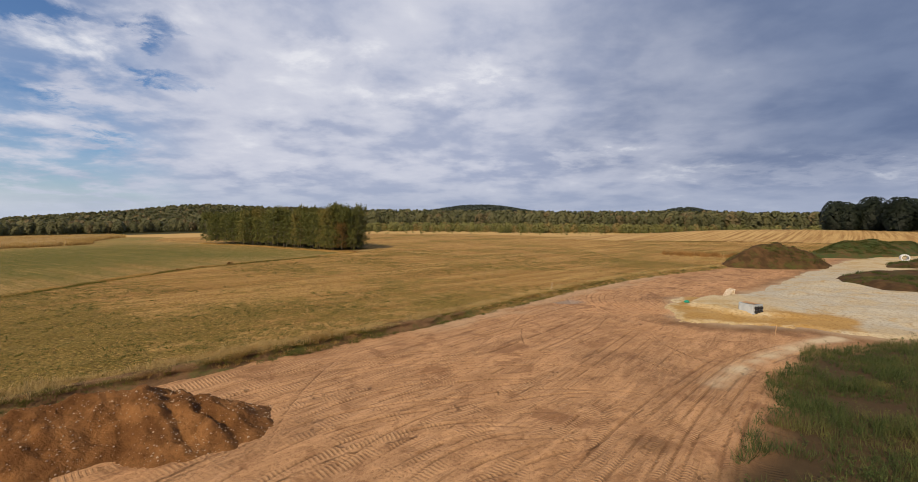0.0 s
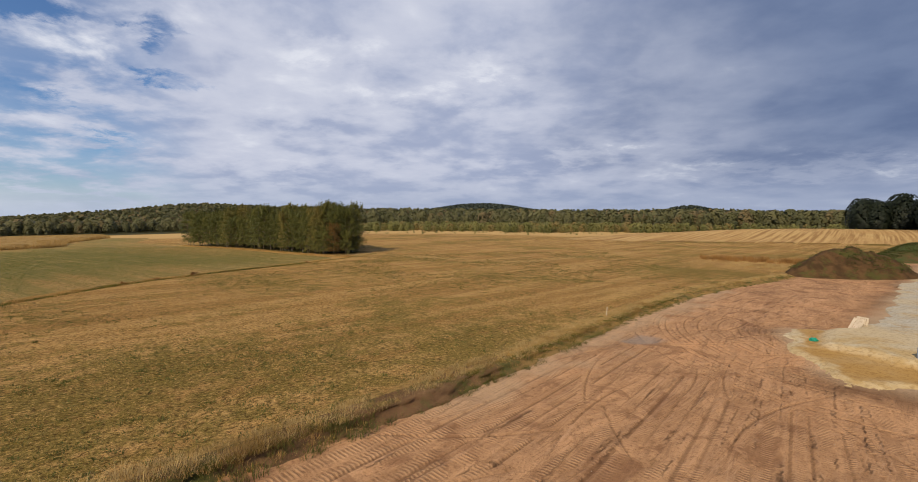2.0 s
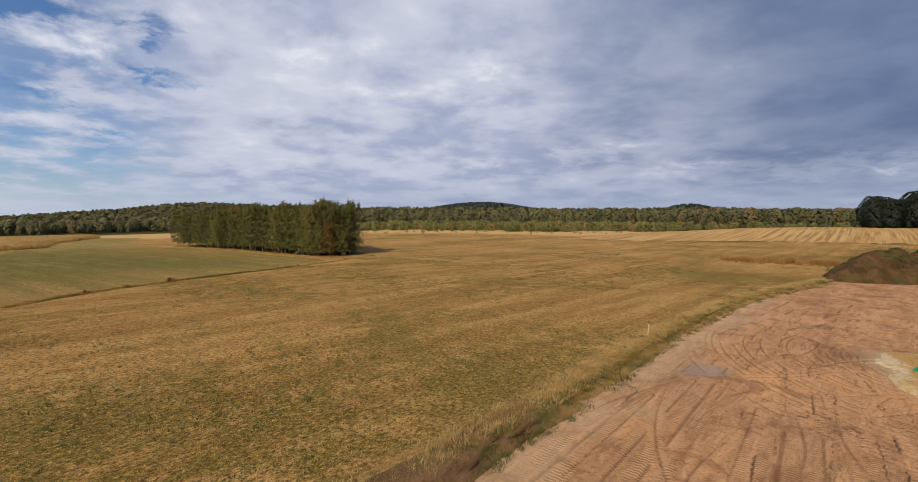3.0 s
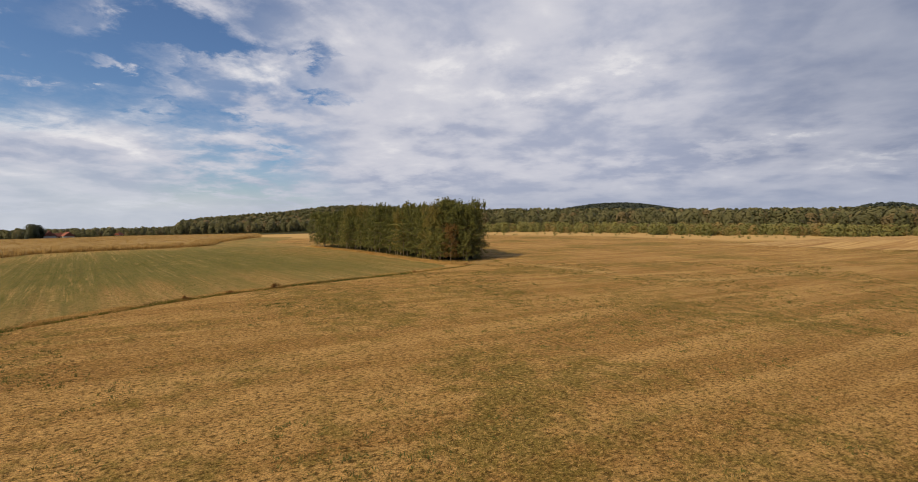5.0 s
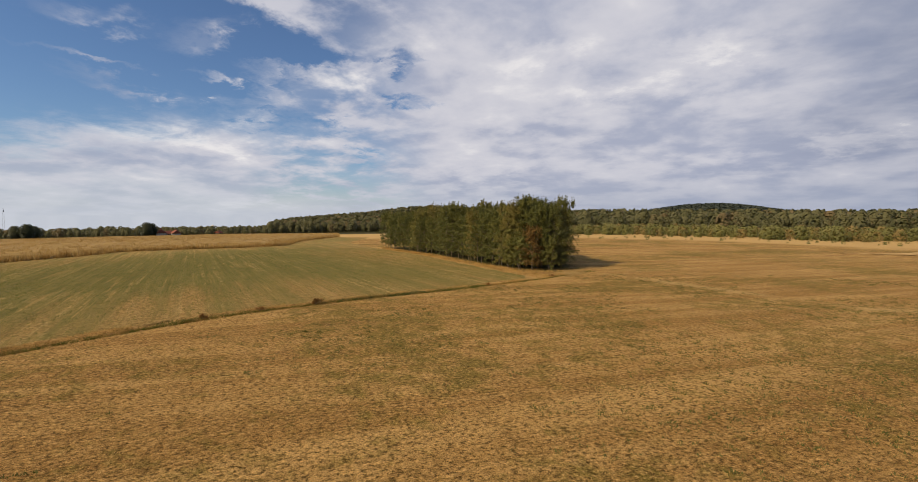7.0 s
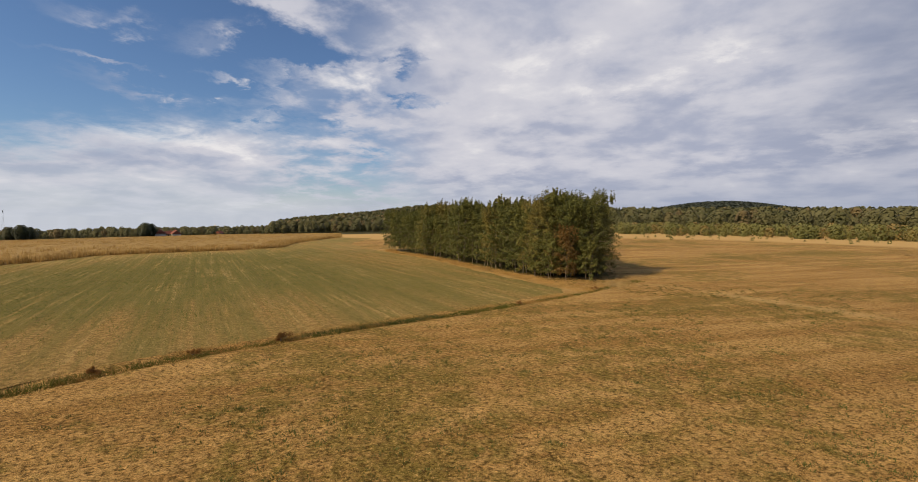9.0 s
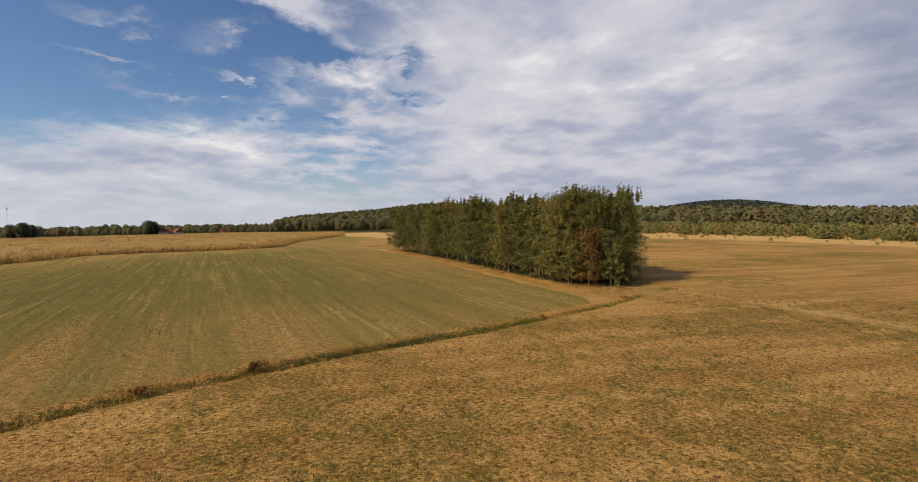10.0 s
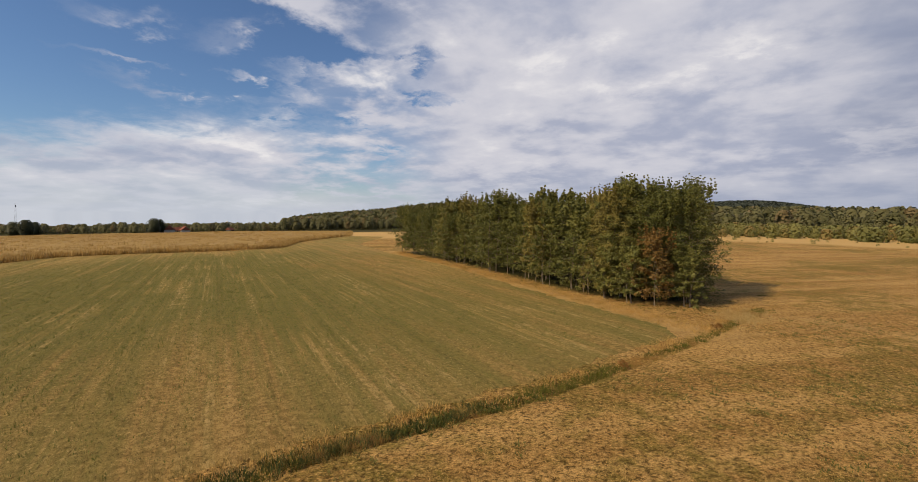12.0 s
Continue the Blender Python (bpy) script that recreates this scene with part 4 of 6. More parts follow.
def build_sand():
    res = 0.3
    xs, ys = np.arange(14, 128, res), np.arange(18, 116, res)
    gx, gy = np.meshgrid(xs, ys)
    x, y = gx.ravel(), gy.ravel()
    pad = inside(x, y, SAND_PAD) + 1.3 * fbm(x, y, 2.6, 5, 40) + 0.5 * fbm(x, y, 0.9, 2, 49)
    top = inside(x, y, SAND_TOP) + 0.8 * fbm(x, y, 2.0, 4, 41)
    z = -0.15 + 0.27 * smoothstep(-0.5, 0.25, pad) + 0.30 * (smoothstep(-0.35, 0.35, top) * smoothstep(29, 25, x) + smoothstep(-1.5, 3.5, top) * smoothstep(25, 29, x)) + 0.14 * fbm(x, y, 6, 3, 42) + 0.03 * fbm(x, y, 0.9, 3, 43)
    z = z + smoothstep(0.5, 3.0, pad) * smoothstep(29, 34, x) * smoothstep(64, 54, x) * (0.55 * np.clip(fbm(x, y, 7.0, 4, 53), -0.1, 1) + 0.16 * fbm(x, y, 2.0, 3, 54))
    for isle in ISLANDS:
        z = z - 0.25 * smoothstep(0.0, 1.0, inside(x, y, isle))
    z = z + 0.05 * np.exp(-(((pad - 0.45) / 0.35) ** 2)) + 0.05 * np.exp(-(((top - 0.1) / 0.3) ** 2))
    rim = np.clip(np.exp(-(((pad - 0.2) / 0.28) ** 2)) + 0.8 * np.exp(-((top / 0.28) ** 2)), 0, 1) * smoothstep(28, 24, x) * (0.5 + 1.6 * np.clip(fbm(x, y, 1.4, 3, 47) + 0.2, 0, 1))
    ochre = smoothstep(0.3, -0.5, top) * smoothstep(0.1, 0.7, pad) * (0.75 + 0.7 * fbm(x, y, 2, 3, 45)) * smoothstep(28.6, 26.6, x + 2.5 * fbm(x, y, 2.5, 3, 48))
    ochre = np.clip(np.maximum(ochre, 0.95 * smoothstep(-0.4, 0.6, inside(x, y, OCHRE) + 1.3 * fbm(x, y, 2.2, 4, 52))), 0, 1)
    grey = 0.80 * smoothstep(26.5, 31, x + 0.35 * (40 - y) + 5 * fbm(x, y, 6, 3, 46)) * smoothstep(70, 52, x)
    verts, faces, attrs = compact(np.stack([x, y, z], 1), grid_faces(len(xs), len(ys), pad > -0.6), {"rim": rim, "ochre": ochre, "grey": grey})
    ob = mesh_from("pavement", verts, faces, SAND, attrs, True)
    tagged(ob, "raised pad of pale sand and gravel with an ochre edge", "sand pad", kind="structure")


build_ground()
build_dirt()
build_bank()
build_sand()
field_sheet("crop_field", CROP_FIELD, 0.8, 0.05, CROP, 0.8, lambda x, y, d: {"lush": smoothstep(2, 36, d)},
            "flat field of young green crop over straw and brown soil", "crop field")
field_sheet("stubble_field", STUBBLE_FIELD, 2.0, 0.12, STUBBLE, 2.0, None, "gently rising golden stubble field with curved rows", "stubble field")


# ---- heaps of soil ----
TOPS = {}      # surface points of the heaps, for the plants on them


def heap(name, mat, cx, cy, rx, ry, high, turn, label, seed, peaks, rough=0.22, res=0.16, bulge=1.25, gouges=()):
    xs, ys = np.arange(-rx * 1.25, rx * 1.25, res), np.arange(-ry * 1.25, ry * 1.25, res)
    gx, gy = np.meshgrid(xs, ys)
    x, y = gx.ravel(), gy.ravel()
    z = np.full(len(x), -9.0)
    for px, py, pr, ph in peaks:
        d = np.hypot((x / rx - px), (y / ry - py)) / pr
        z = np.maximum(z, ph * (1.0 - d ** bulge))
    z = z * high + rough * high * fbm(x, y, max(rx, ry) * 0.4, 5, seed) * np.clip(z + 0.3, 0, 1)
    for gx0, gy0, gx1, gy1, wide, deep in gouges:
        z = z - deep * np.exp(-((line_distance(x, y, [(gx0, gy0), (gx1, gy1)]) / wide) ** 2)) * np.clip(z, 0, 0.4) / 0.4
    z = np.maximum(z, -0.8)
    c, s = math.cos(radians(turn)), math.sin(radians(turn))
    verts = np.stack([cx + c * x - s * y, cy + s * x + c * y, z], 1)
    verts, faces, _ = compact(verts, grid_faces(len(xs), len(ys), z > -0.78), {})
    TOPS[name] = verts[verts[:, 2] > 0.25 * high]
    return tagged(mesh_from(name, verts, faces, mat, None, True), label, "soil heap")


def gravel_heap():
    """A dumped ridge of gravelly soil, scraped by a bucket on one flank."""
    crest = [(-15.0, 2.6, 1.45), (-12.9, 4.6, 1.45), (-11.2, 6.4, 1.5), (-9.9, 6.8, 1.55), (-9.0, 6.6, 1.38), (-8.1, 7.0, 1.40), (-7.7, 7.0, 1.0)]
    xs, ys = np.arange(-20, -3.5, 0.08), np.arange(-4, 11.5, 0.08)
    gx, gy = np.meshgrid(xs, ys)
    x, y = gx.ravel(), gy.ravel()
    wx, wy = x + 0.5 * fbm(x, y, 1.6, 3, 111), y + 0.5 * fbm(x, y, 1.6, 3, 112)
    z = np.full(len(x), -1.0)
    for (x0, y0, h0), (x1, y1, h1) in zip(crest, crest[1:]):
        dx, dy = x1 - x0, y1 - y0
        t = np.clip(((wx - x0) * dx + (wy - y0) * dy) / (dx * dx + dy * dy), 0, 1)
        d = np.hypot(wx - x0 - t * dx, wy - y0 - t * dy)
        z = np.maximum(z, h0 + (h1 - h0) * t - 0.60 * np.maximum(d - 0.15, 0) - 0.06 * np.minimum(d, 1))
    lump = np.clip(z + 0.35, 0, 1)
    z = z + lump * (0.34 * fbm(x, y, 1.1, 5, 113) + 0.20 * fbm(x, y, 0.36, 3, 114) + 0.10 * np.clip(fbm(x, y, 0.2, 2, 116), 0, 1))
    ramp = line_distance(wx, wy, [(-8.9, 6.7), (-6.7, 5.05)])
    tread = 0.5 + 0.5 * np.sin((x * 0.8 - y * 0.6) * 2 * np.pi / 0.22)
    z = z - lump * np.exp(-((ramp / 0.42) ** 2)) * (0.13 + 0.05 * tread)
    for x0, y0, x1, y1, wide, lift in ((-8.15, 7.0, -5.75, 5.4, 0.32, -0.34), (-9.68, 6.6, -7.4, 4.8, 0.09, 0.08), (-8.35, 6.65, -6.1, 5.3, 0.16, 0.12), (-9.1, 6.6, -7.1, 5.0, 0.08, -0.07)):
        z = z + lump * lift * np.exp(-((line_distance(wx, wy, [(x0, y0), (x1, y1)]) / wide) ** 2))
    z = np.maximum(z, -0.5)
    verts, faces, _ = compact(np.stack([x, y, z], 1), grid_faces(len(xs), len(ys), z > -0.48), {})
    tagged(mesh_from("soil_heap", verts, faces, HEAP_SOIL, None, True), "heap of reddish brown gravelly soil dumped on the dirt yard", "soil heap")
    rng = np.random.default_rng(115)
    pick = rng.choice(np.where(z > -0.05)[0], 2600, replace=False)
    base = np.array([(1, 0, 0), (0, 1, 0), (-1, 0, 0), (0, -1, 0), (0, 0, 0.8), (0, 0, -0.5)], float)
    tri = np.array([(0, 1, 4), (1, 2, 4), (2, 3, 4), (3, 0, 4), (1, 0, 5), (2, 1, 5), (3, 2, 5), (0, 3, 5)])
    size = 0.024 * rng.uniform(0.3, 1.45, 2600) ** 2.2
    v = base[None] * rng.uniform(0.6, 1.3, (2600, 6, 1)) * size[:, None, None] + np.stack([x[pick], y[pick], z[pick]], 1)[:, None, :]
    f = tri[None] + (np.arange(2600) * 6)[:, None, None]
    tagged(mesh_from("heap_pebbles", v.reshape(-1, 3), f.reshape(-1, 3), STONE), "pale stones scattered over the gravel heap", "stones", kind="stuff")


gravel_heap()
heap("soil_mound", MOUND_SOIL, 53.5, 71.5, 9.5, 5.5, 3.5, 8, "large dark brown topsoil mound with patchy weeds", 7, [(-0.25, 0.1, 0.76, 1.02), (0.0, 0.05, 0.85, 1.0), (0.25, 0.0, 0.78, 0.95)], 0.36, 0.2, 1.45)
heap("grassy_mound", MOUND_GREEN, 91, 99, 16, 7, 3.6, 14, "long topsoil mound overgrown with green weeds", 9, [(0.15, 0.0, 0.95, 0.95), (0.55, 0.0, 0.65, 0.95), (-0.25, 0.0, 0.8, 0.86)], 0.36, 0.3, 1.6)
for isle, seed in zip(ISLANDS, (50, 60)):
    pts = np.array(isle)
    lo, hi = pts.min(0) - 1, pts.max(0) + 1
    xs, ys = np.arange(lo[0], hi[0], 0.5), np.arange(lo[1], hi[1], 0.5)
    gx, gy = np.meshgrid(xs, ys)
    x, y = gx.ravel(), gy.ravel()
    d = inside(x, y, isle) + 1.5 * fbm(x, y, 4, 3, seed)
    z = 0.1 + 0.9 * smoothstep(-0.5, 3.0, d) + 0.35 * fbm(x, y, 2.5, 4, seed + 1) * smoothstep(-0.5, 1, d)
    verts, faces, _ = compact(np.stack([x, y, z], 1), grid_faces(len(xs), len(ys), d > -0.5), {})
    TOPS["soil_spread"] = np.vstack([TOPS.get("soil_spread", np.zeros((0, 3))), verts[verts[:, 2] > 0.4]])
    tagged(mesh_from("soil_spread", verts, faces, MOUND_SOIL, None, True), "low spread of dark soil beside the sand track", "soil heap")


# ---- grass, weeds, crops ----
def blades(name, at, base_z, high, wide, count, spread, lean, mat, label, category, seed, bend=True):
    """Tufts: count thin blades from each place. high and wide may be arrays, one value a tuft."""
    rng = np.random.default_rng(seed)
    n = len(at)
    high = np.broadcast_to(np.asarray(high, float), n)
    wide = np.broadcast_to(np.asarray(wide, float), n)
    m = n * count
    a = rng.uniform(0, 2 * np.pi, m)
    off = rng.uniform(0, 1, m) ** 0.6 * spread
    H, W = np.repeat(high, count) * rng.uniform(0.55, 1.15, m), np.repeat(wide, count) * rng.uniform(0.6, 1.3, m)
    bx, by = np.repeat(at[:, 0], count) + np.cos(a) * off, np.repeat(at[:, 1], count) + np.sin(a) * off
    bz = np.repeat(base_z, count)
    b = a + rng.normal(0, 0.7, m)
    t = b + np.pi / 2 + rng.normal(0, 0.5, m)
    k = H * rng.uniform(0.1, 1.0, m) * lean
    wx, wy = np.cos(t) * W / 2, np.sin(t) * W / 2
    v = np.empty((m, 3, 3))
    v[:, 0] = np.stack([bx - wx, by - wy, bz - 0.02], 1)
    v[:, 1] = np.stack([bx + wx, by + wy, bz - 0.02], 1)
    v[:, 2] = np.stack([bx + np.cos(b) * k, by + np.sin(b) * k, bz + H], 1)
    ob = mesh_from(name, v.reshape(-1, 3), np.arange(m * 3).reshape(-1, 3), mat)
    return tagged(ob, label, category, kind="stuff")


def leaf_cloud(rng, centres, radii, per, size):
    """Kite-shaped leaves in clumps round the given centres."""
    n = len(centres) * per
    c = np.repeat(centres, per, 0)
    r = np.repeat(radii, per)
    d = rng.normal(0, 1, (n, 3))
    d /= np.linalg.norm(d, axis=1)[:, None]
    p = c + d * (r * rng.uniform(0.30, 1.0, n) ** 0.45)[:, None]
    a = rng.normal(0, 1, (n, 3)) + d * 0.8
    a /= np.linalg.norm(a, axis=1)[:, None]
    b = np.cross(a, rng.normal(0, 1, (n, 3)))
    b /= np.linalg.norm(b, axis=1)[:, None]
    s = (size * rng.uniform(0.6, 1.3, n))[:, None]
    v = np.stack([p - a * s * 0.5, p + b * s * 0.31, p + a * s * 0.55, p - b * s * 0.31], 1)
    return v.reshape(-1, 3)


def scatter(n, x0, x1, y0, y1, seed):
    return np.random.default_rng(seed).uniform((x0, y0), (x1, y1), (n, 2))


FLIGHT = [(2, -9), (-4, 24.7), (-14.7, 43.4), (-25.7, 58)]


def build_grass():
    # short meadow stubble where the way passes nearest
    q = scatter(150000, -62, 34, 8, 118, 1)
    d = line_distance(q[:, 0], q[:, 1], FLIGHT + [(-34, 76)])
    keep = np.random.default_rng(2).uniform(0, 1, len(q)) < smoothstep(46, 8, d)
    crop_d = inside(q[:, 0], q[:, 1], CROP_FIELD)
    keep &= (inside(q[:, 0], q[:, 1], YARD) < -0.5) & (crop_d < -0.6) & (inside(q[:, 0], q[:, 1], GROVE) < -1)
    keep &= fbm(q[:, 0], q[:, 1], 1.6, 3, 71) > -0.16
    q = q[keep]
    blades("meadow_grass", q, terrain(q[:, 0], q[:, 1]), 0.045, 0.030, 5, 0.22, 3.6, HAY, "short dry mown grass tufts of the meadow", "grass", 3)
    # green rosettes in the mown meadow
    q = scatter(34000, -62, 30, 8, 112, 4)
    patch = fbm(q[:, 0], q[:, 1], 9, 3, 72) + 0.6 * fbm(q[:, 0], q[:, 1], 1.5, 2, 73)
    keep = (patch > 0.05) & (inside(q[:, 0], q[:, 1], YARD) < -1.0) & (inside(q[:, 0], q[:, 1], CROP_FIELD) < -0.8)
    q = q[keep]
    blades("meadow_weeds", q, terrain(q[:, 0], q[:, 1]), 0.085, 0.055, 9, 0.16, 1.7, MEADOW_WEED, "low green weeds among the dry grass", "weeds", 5)
    # tall bleached grass along the cut bank
    line = dense(BANK[1:], 0.05)
    way = np.gradient(line, axis=0)
    way /= np.linalg.norm(way, axis=1)[:, None]
    out = np.stack([-way[:, 1], way[:, 0]], 1)
    rng = np.random.default_rng(6)
    for rep, (lo, hi, high, mat, share, lush, name, label) in enumerate((
            (0.45, 2.0, 0.46, HAY_PALE, 1.0, -0.55, "bank_grass", "tall bleached grass hanging over the earth bank"),
            (0.25, 0.9, 0.28, DITCH_GRASS, 0.8, -0.15, "bank_grass", "dry brown grass along the earth bank"),
            (-0.5, 0.45, 0.34, MEADOW_WEED, 0.50, -0.03, "bank_weeds", "green weeds at the foot of the earth bank"),
            (0.05, 1.4, 0.22, HAY, 0.8, -0.35, "bank_grass", "short dry grass covering the low end of the bank"))):
        s = np.arange(len(line)) * 0.05
        keep = rng.uniform(0, 1, len(line)) < share * smoothstep(lush - 0.2, lush + 0.2, fbm(s, s * 0 + rep, 5, 3, 80 + rep)) * np.where(line[:, 1] > 50, 0.5, 1.0)
        if rep == 3:
            keep &= line[:, 1] > 13
        o = rng.uniform(lo, hi, len(line))
        q = (line + out * o[:, None])[keep]
        zz = 0.04 + 0.32 * smoothstep(0.15, 0.5, o[keep])
        blades(name, q, zz, high * (0.35 + 1.3 * np.clip(fbm(q[:, 0], q[:, 1], 1.4, 3, 83) + 0.35, 0, 1)) * rng.uniform(0.6, 1.2, len(q)) * (1 - 0.5 * smoothstep(14, 24, q[:, 1])), 0.019, 22, 0.20, 1.2, mat, label, "weeds" if rep == 2 else "grass", 7 + rep if rep < 3 else 28)
    # weeds at the side of the yard
    q = scatter(34000, 6, 62, -8, 30, 10)
    d = inside(q[:, 0], q[:, 1], WEEDS) + 1.5 * fbm(q[:, 0], q[:, 1], 4, 3, 14)
    near = np.hypot(q[:, 0] - 12, q[:, 1] - 6)
    keep = (d > 0.0) & (np.random.default_rng(11).uniform(0, 1, len(q)) < smoothstep(60, 10, near)) & (fbm(q[:, 0], q[:, 1], 2.5, 3, 74) > -0.2)
    q, near = q[keep], near[keep]
    tall = 0.22 + 0.6 * np.clip(fbm(q[:, 0], q[:, 1], 1.6, 3, 78) + 0.35, 0, 1)
    pick = np.random.default_rng(26).uniform(0, 1, len(q)) < 0.72
    blades("yard_weeds", q[pick], np.zeros(pick.sum()), tall[pick] * 0.85, 0.021, 15, 0.24, 1.0, YARD_GRASS, "tall green grass and weeds over dark soil", "weeds", 12)
    herb, tall = q[~pick][:2600], tall[~pick][:2600]
    rg = np.random.default_rng(27)
    up = np.linspace(0.25, 0.95, 4)
    centres = np.stack([np.repeat(herb[:, 0], 4) + rg.normal(0, 0.05, 4 * len(herb)), np.repeat(herb[:, 1], 4) + rg.normal(0, 0.05, 4 * len(herb)), np.repeat(tall, 4) * np.tile(up, len(herb))], 1)
    v = leaf_cloud(rg, centres, np.repeat(tall, 4) * np.tile([0.34, 0.30, 0.22, 0.12], len(herb)), 12, 0.058)
    tagged(mesh_from("yard_herbs", v, np.arange(len(v)).reshape(-1, 4), YARD_GRASS), "bushy dark green herbs over dark soil", "weeds", kind="stuff")
    # ditch between meadow and crop
    line = dense(DITCH[1:], 0.06)
    rng = np.random.default_rng(13)
    s = np.arange(len(line)) * 0.06
    q = line + rng.normal(0, 0.36, (len(line), 2))
    high = 0.13 + 0.26 * np.clip(fbm(s, s * 0, 4, 4, 75) + 0.15, 0, 1)
    blades("ditch_grass", q, terrain(q[:, 0], q[:, 1]) - 0.12, high, 0.028, 18, 0.26, 0.9, DITCH_GRASS, "rough green and brown grass filling the field ditch", "grass", 14)
    lush = (rng.uniform(0, 1, len(line)) < smoothstep(61, 66, line[:, 1]) * smoothstep(77, 72, line[:, 1])) & (fbm(s, s * 0 + 4, 3, 3, 82) > 0.02)
    q = (line + rng.normal(0, 0.30, (len(line), 2)))[lush]
    blades("ditch_grass", q, terrain(q[:, 0], q[:, 1]) - 0.1, 0.22, 0.03, 16, 0.26, 1.1, YARD_GRASS, "fresh green grass in the damp part of the ditch", "grass", 29)
    keep = fbm(s, s * 0 + 9, 3, 3, 76) > 0.08
    q = (line + np.stack([-np.ones(len(s)), 0.6 * np.ones(len(s))], 1) * rng.uniform(0.2, 1.2, (len(s), 1)))[keep]
    blades("ditch_grass", q, terrain(q[:, 0], q[:, 1]) - 0.02, 0.16, 0.025, 10, 0.3, 1.1, HAY, "dry grass on the ditch edge", "grass", 15)
    # strip of rough grass in front of the grove
    line = dense(STRIP, 0.05)
    q = line + rng.normal(0, 1.0, (len(line), 2)) + np.array([0.6, 0.9])
    blades("verge_grass", q, terrain(q[:, 0], q[:, 1]), 0.20, 0.035, 12, 0.4, 1.0, HAY, "straw coloured rough grass below the grove", "grass", 16)
    q = rng.normal((-24.6, 98.5), (1.0, 1.9), (170, 2))
    blades("verge_weeds", q, terrain(q[:, 0], q[:, 1]), 0.30, 0.022, 18, 0.45, 1.0, HAY_PALE, "tan dry weeds at the corner of the grove", "weeds", 17)
    # dry dock plants by the far end of the yard
    q = np.concatenate([rng.normal((44 + 2.2 * k, 95.5 - 1.3 * k), (1.2, 2.4), (int(6 + 38 * (k * 0.618 % 1)), 2)) for k in range(9)])
    blades("dock_weeds", q, terrain(q[:, 0], q[:, 1]), 0.95, 0.07, 14, 0.35, 0.5, RUSSET, "tall brown dead dock plants at the meadow edge", "weeds", 18)
    q = np.concatenate([rng.normal((46 + 1.5 * k, 82 - 1.5 * k), (2.4, 2.2), (60, 2)) for k in range(5)])
    blades("rough_grass", q, terrain(q[:, 0], q[:, 1]) - 0.1, 0.5, 0.05, 16, 0.6, 0.9, HAY_PALE, "pale rough grass behind the soil mound", "grass", 19)
    # weeds over the soil mounds
    for name, share, low, label in (("soil_mound", 650, 0.0, "patchy weeds on the dark soil mound"), ("grassy_mound", 3600, -0.25, "green weeds covering the long mound")):
        q = TOPS[name][rng.integers(0, len(TOPS[name]), share)]
        q = q[fbm(q[:, 0], q[:, 1], 3.5, 3, 79) > low]
        blades("mound_weeds", q[:, :2], q[:, 2], 0.2, 0.07, 12, 0.5, 1.3, WEED, label, "weeds", 24)
    # weeds on the low soil spreads
    q = TOPS["soil_spread"][rng.integers(0, len(TOPS["soil_spread"]), 1500)]
    q = q[fbm(q[:, 0], q[:, 1], 5, 3, 77) > -0.05]
    blades("spread_weeds", q[:, :2], q[:, 2], 0.3, 0.07, 12, 0.5, 0.9, WEED, "green weeds growing on the low soil spread", "weeds", 25)
    # crop seedlings in rows
    q = scatter(90000, -128, -28, 20, 132, 20)
    c, s_ = math.cos(radians(59)), math.sin(radians(59))
    across = q[:, 0] * c + q[:, 1] * s_
    along = -q[:, 0] * s_ + q[:, 1] * c
    across = np.round(across / 0.32) * 0.32 + np.random.default_rng(21).normal(0, 0.05, len(q))
    q = np.stack([across * c - along * s_, across * s_ + along * c], 1)
    d = line_distance(q[:, 0], q[:, 1], FLIGHT + [(-40, 80)])
    keep = (inside(q[:, 0], q[:, 1], CROP_FIELD) > 0.6) & (np.random.default_rng(22).uniform(0, 1, len(q)) < smoothstep(100, 40, d) * (0.35 + 0.65 * smoothstep(1, 10, inside(q[:, 0], q[:, 1], CROP_FIELD))))
    q = q[keep]
    blades("crop_seedlings", q, terrain(q[:, 0], q[:, 1]) + 0.06, 0.10, 0.024, 4, 0.16, 0.6, SEEDLING, "rows of young green crop seedlings", "crop", 23)


build_grass()


def build_maize():
    xs, ys = np.arange(-332, -112, 1.5), np.arange(18, 266, 1.5)
    gx, gy = np.meshgrid(xs, ys)
    x, y = gx.ravel(), gy.ravel()
    d = inside(x, y, CORN)
    z = terrain(x, y) + (1.05 + 0.4 * fbm(x, y, 5, 3, 90)) * smoothstep(0.6, 2.6, d)
    verts, faces, _ = compact(np.stack([x, y, z], 1), grid_faces(len(xs), len(ys), d > 0.0), {})
    rows = mesh_from("maize_field", verts, faces, MAIZE, None, True)
    tagged(rows, "field of ripe golden maize standing in a dense block", "maize", kind="stuff")
    q = scatter(60000, -330, -112, 18, 264, 91)
    d = inside(q[:, 0], q[:, 1], CORN)
    keep = (d > 0) & (np.random.default_rng(92).uniform(0, 1, len(q)) < np.where(d < 7, 1.0, 0.35))
    q, d = q[keep], d[keep]
    blades("maize_stalks", q, terrain(q[:, 0], q[:, 1]) + np.where(d < 3, 0.0, 0.7), np.where(d < 3, 1.45, 0.75), 0.13, 7, 0.6, 0.4, MAIZE, "dry golden maize stalks and leaves", "maize", 93)


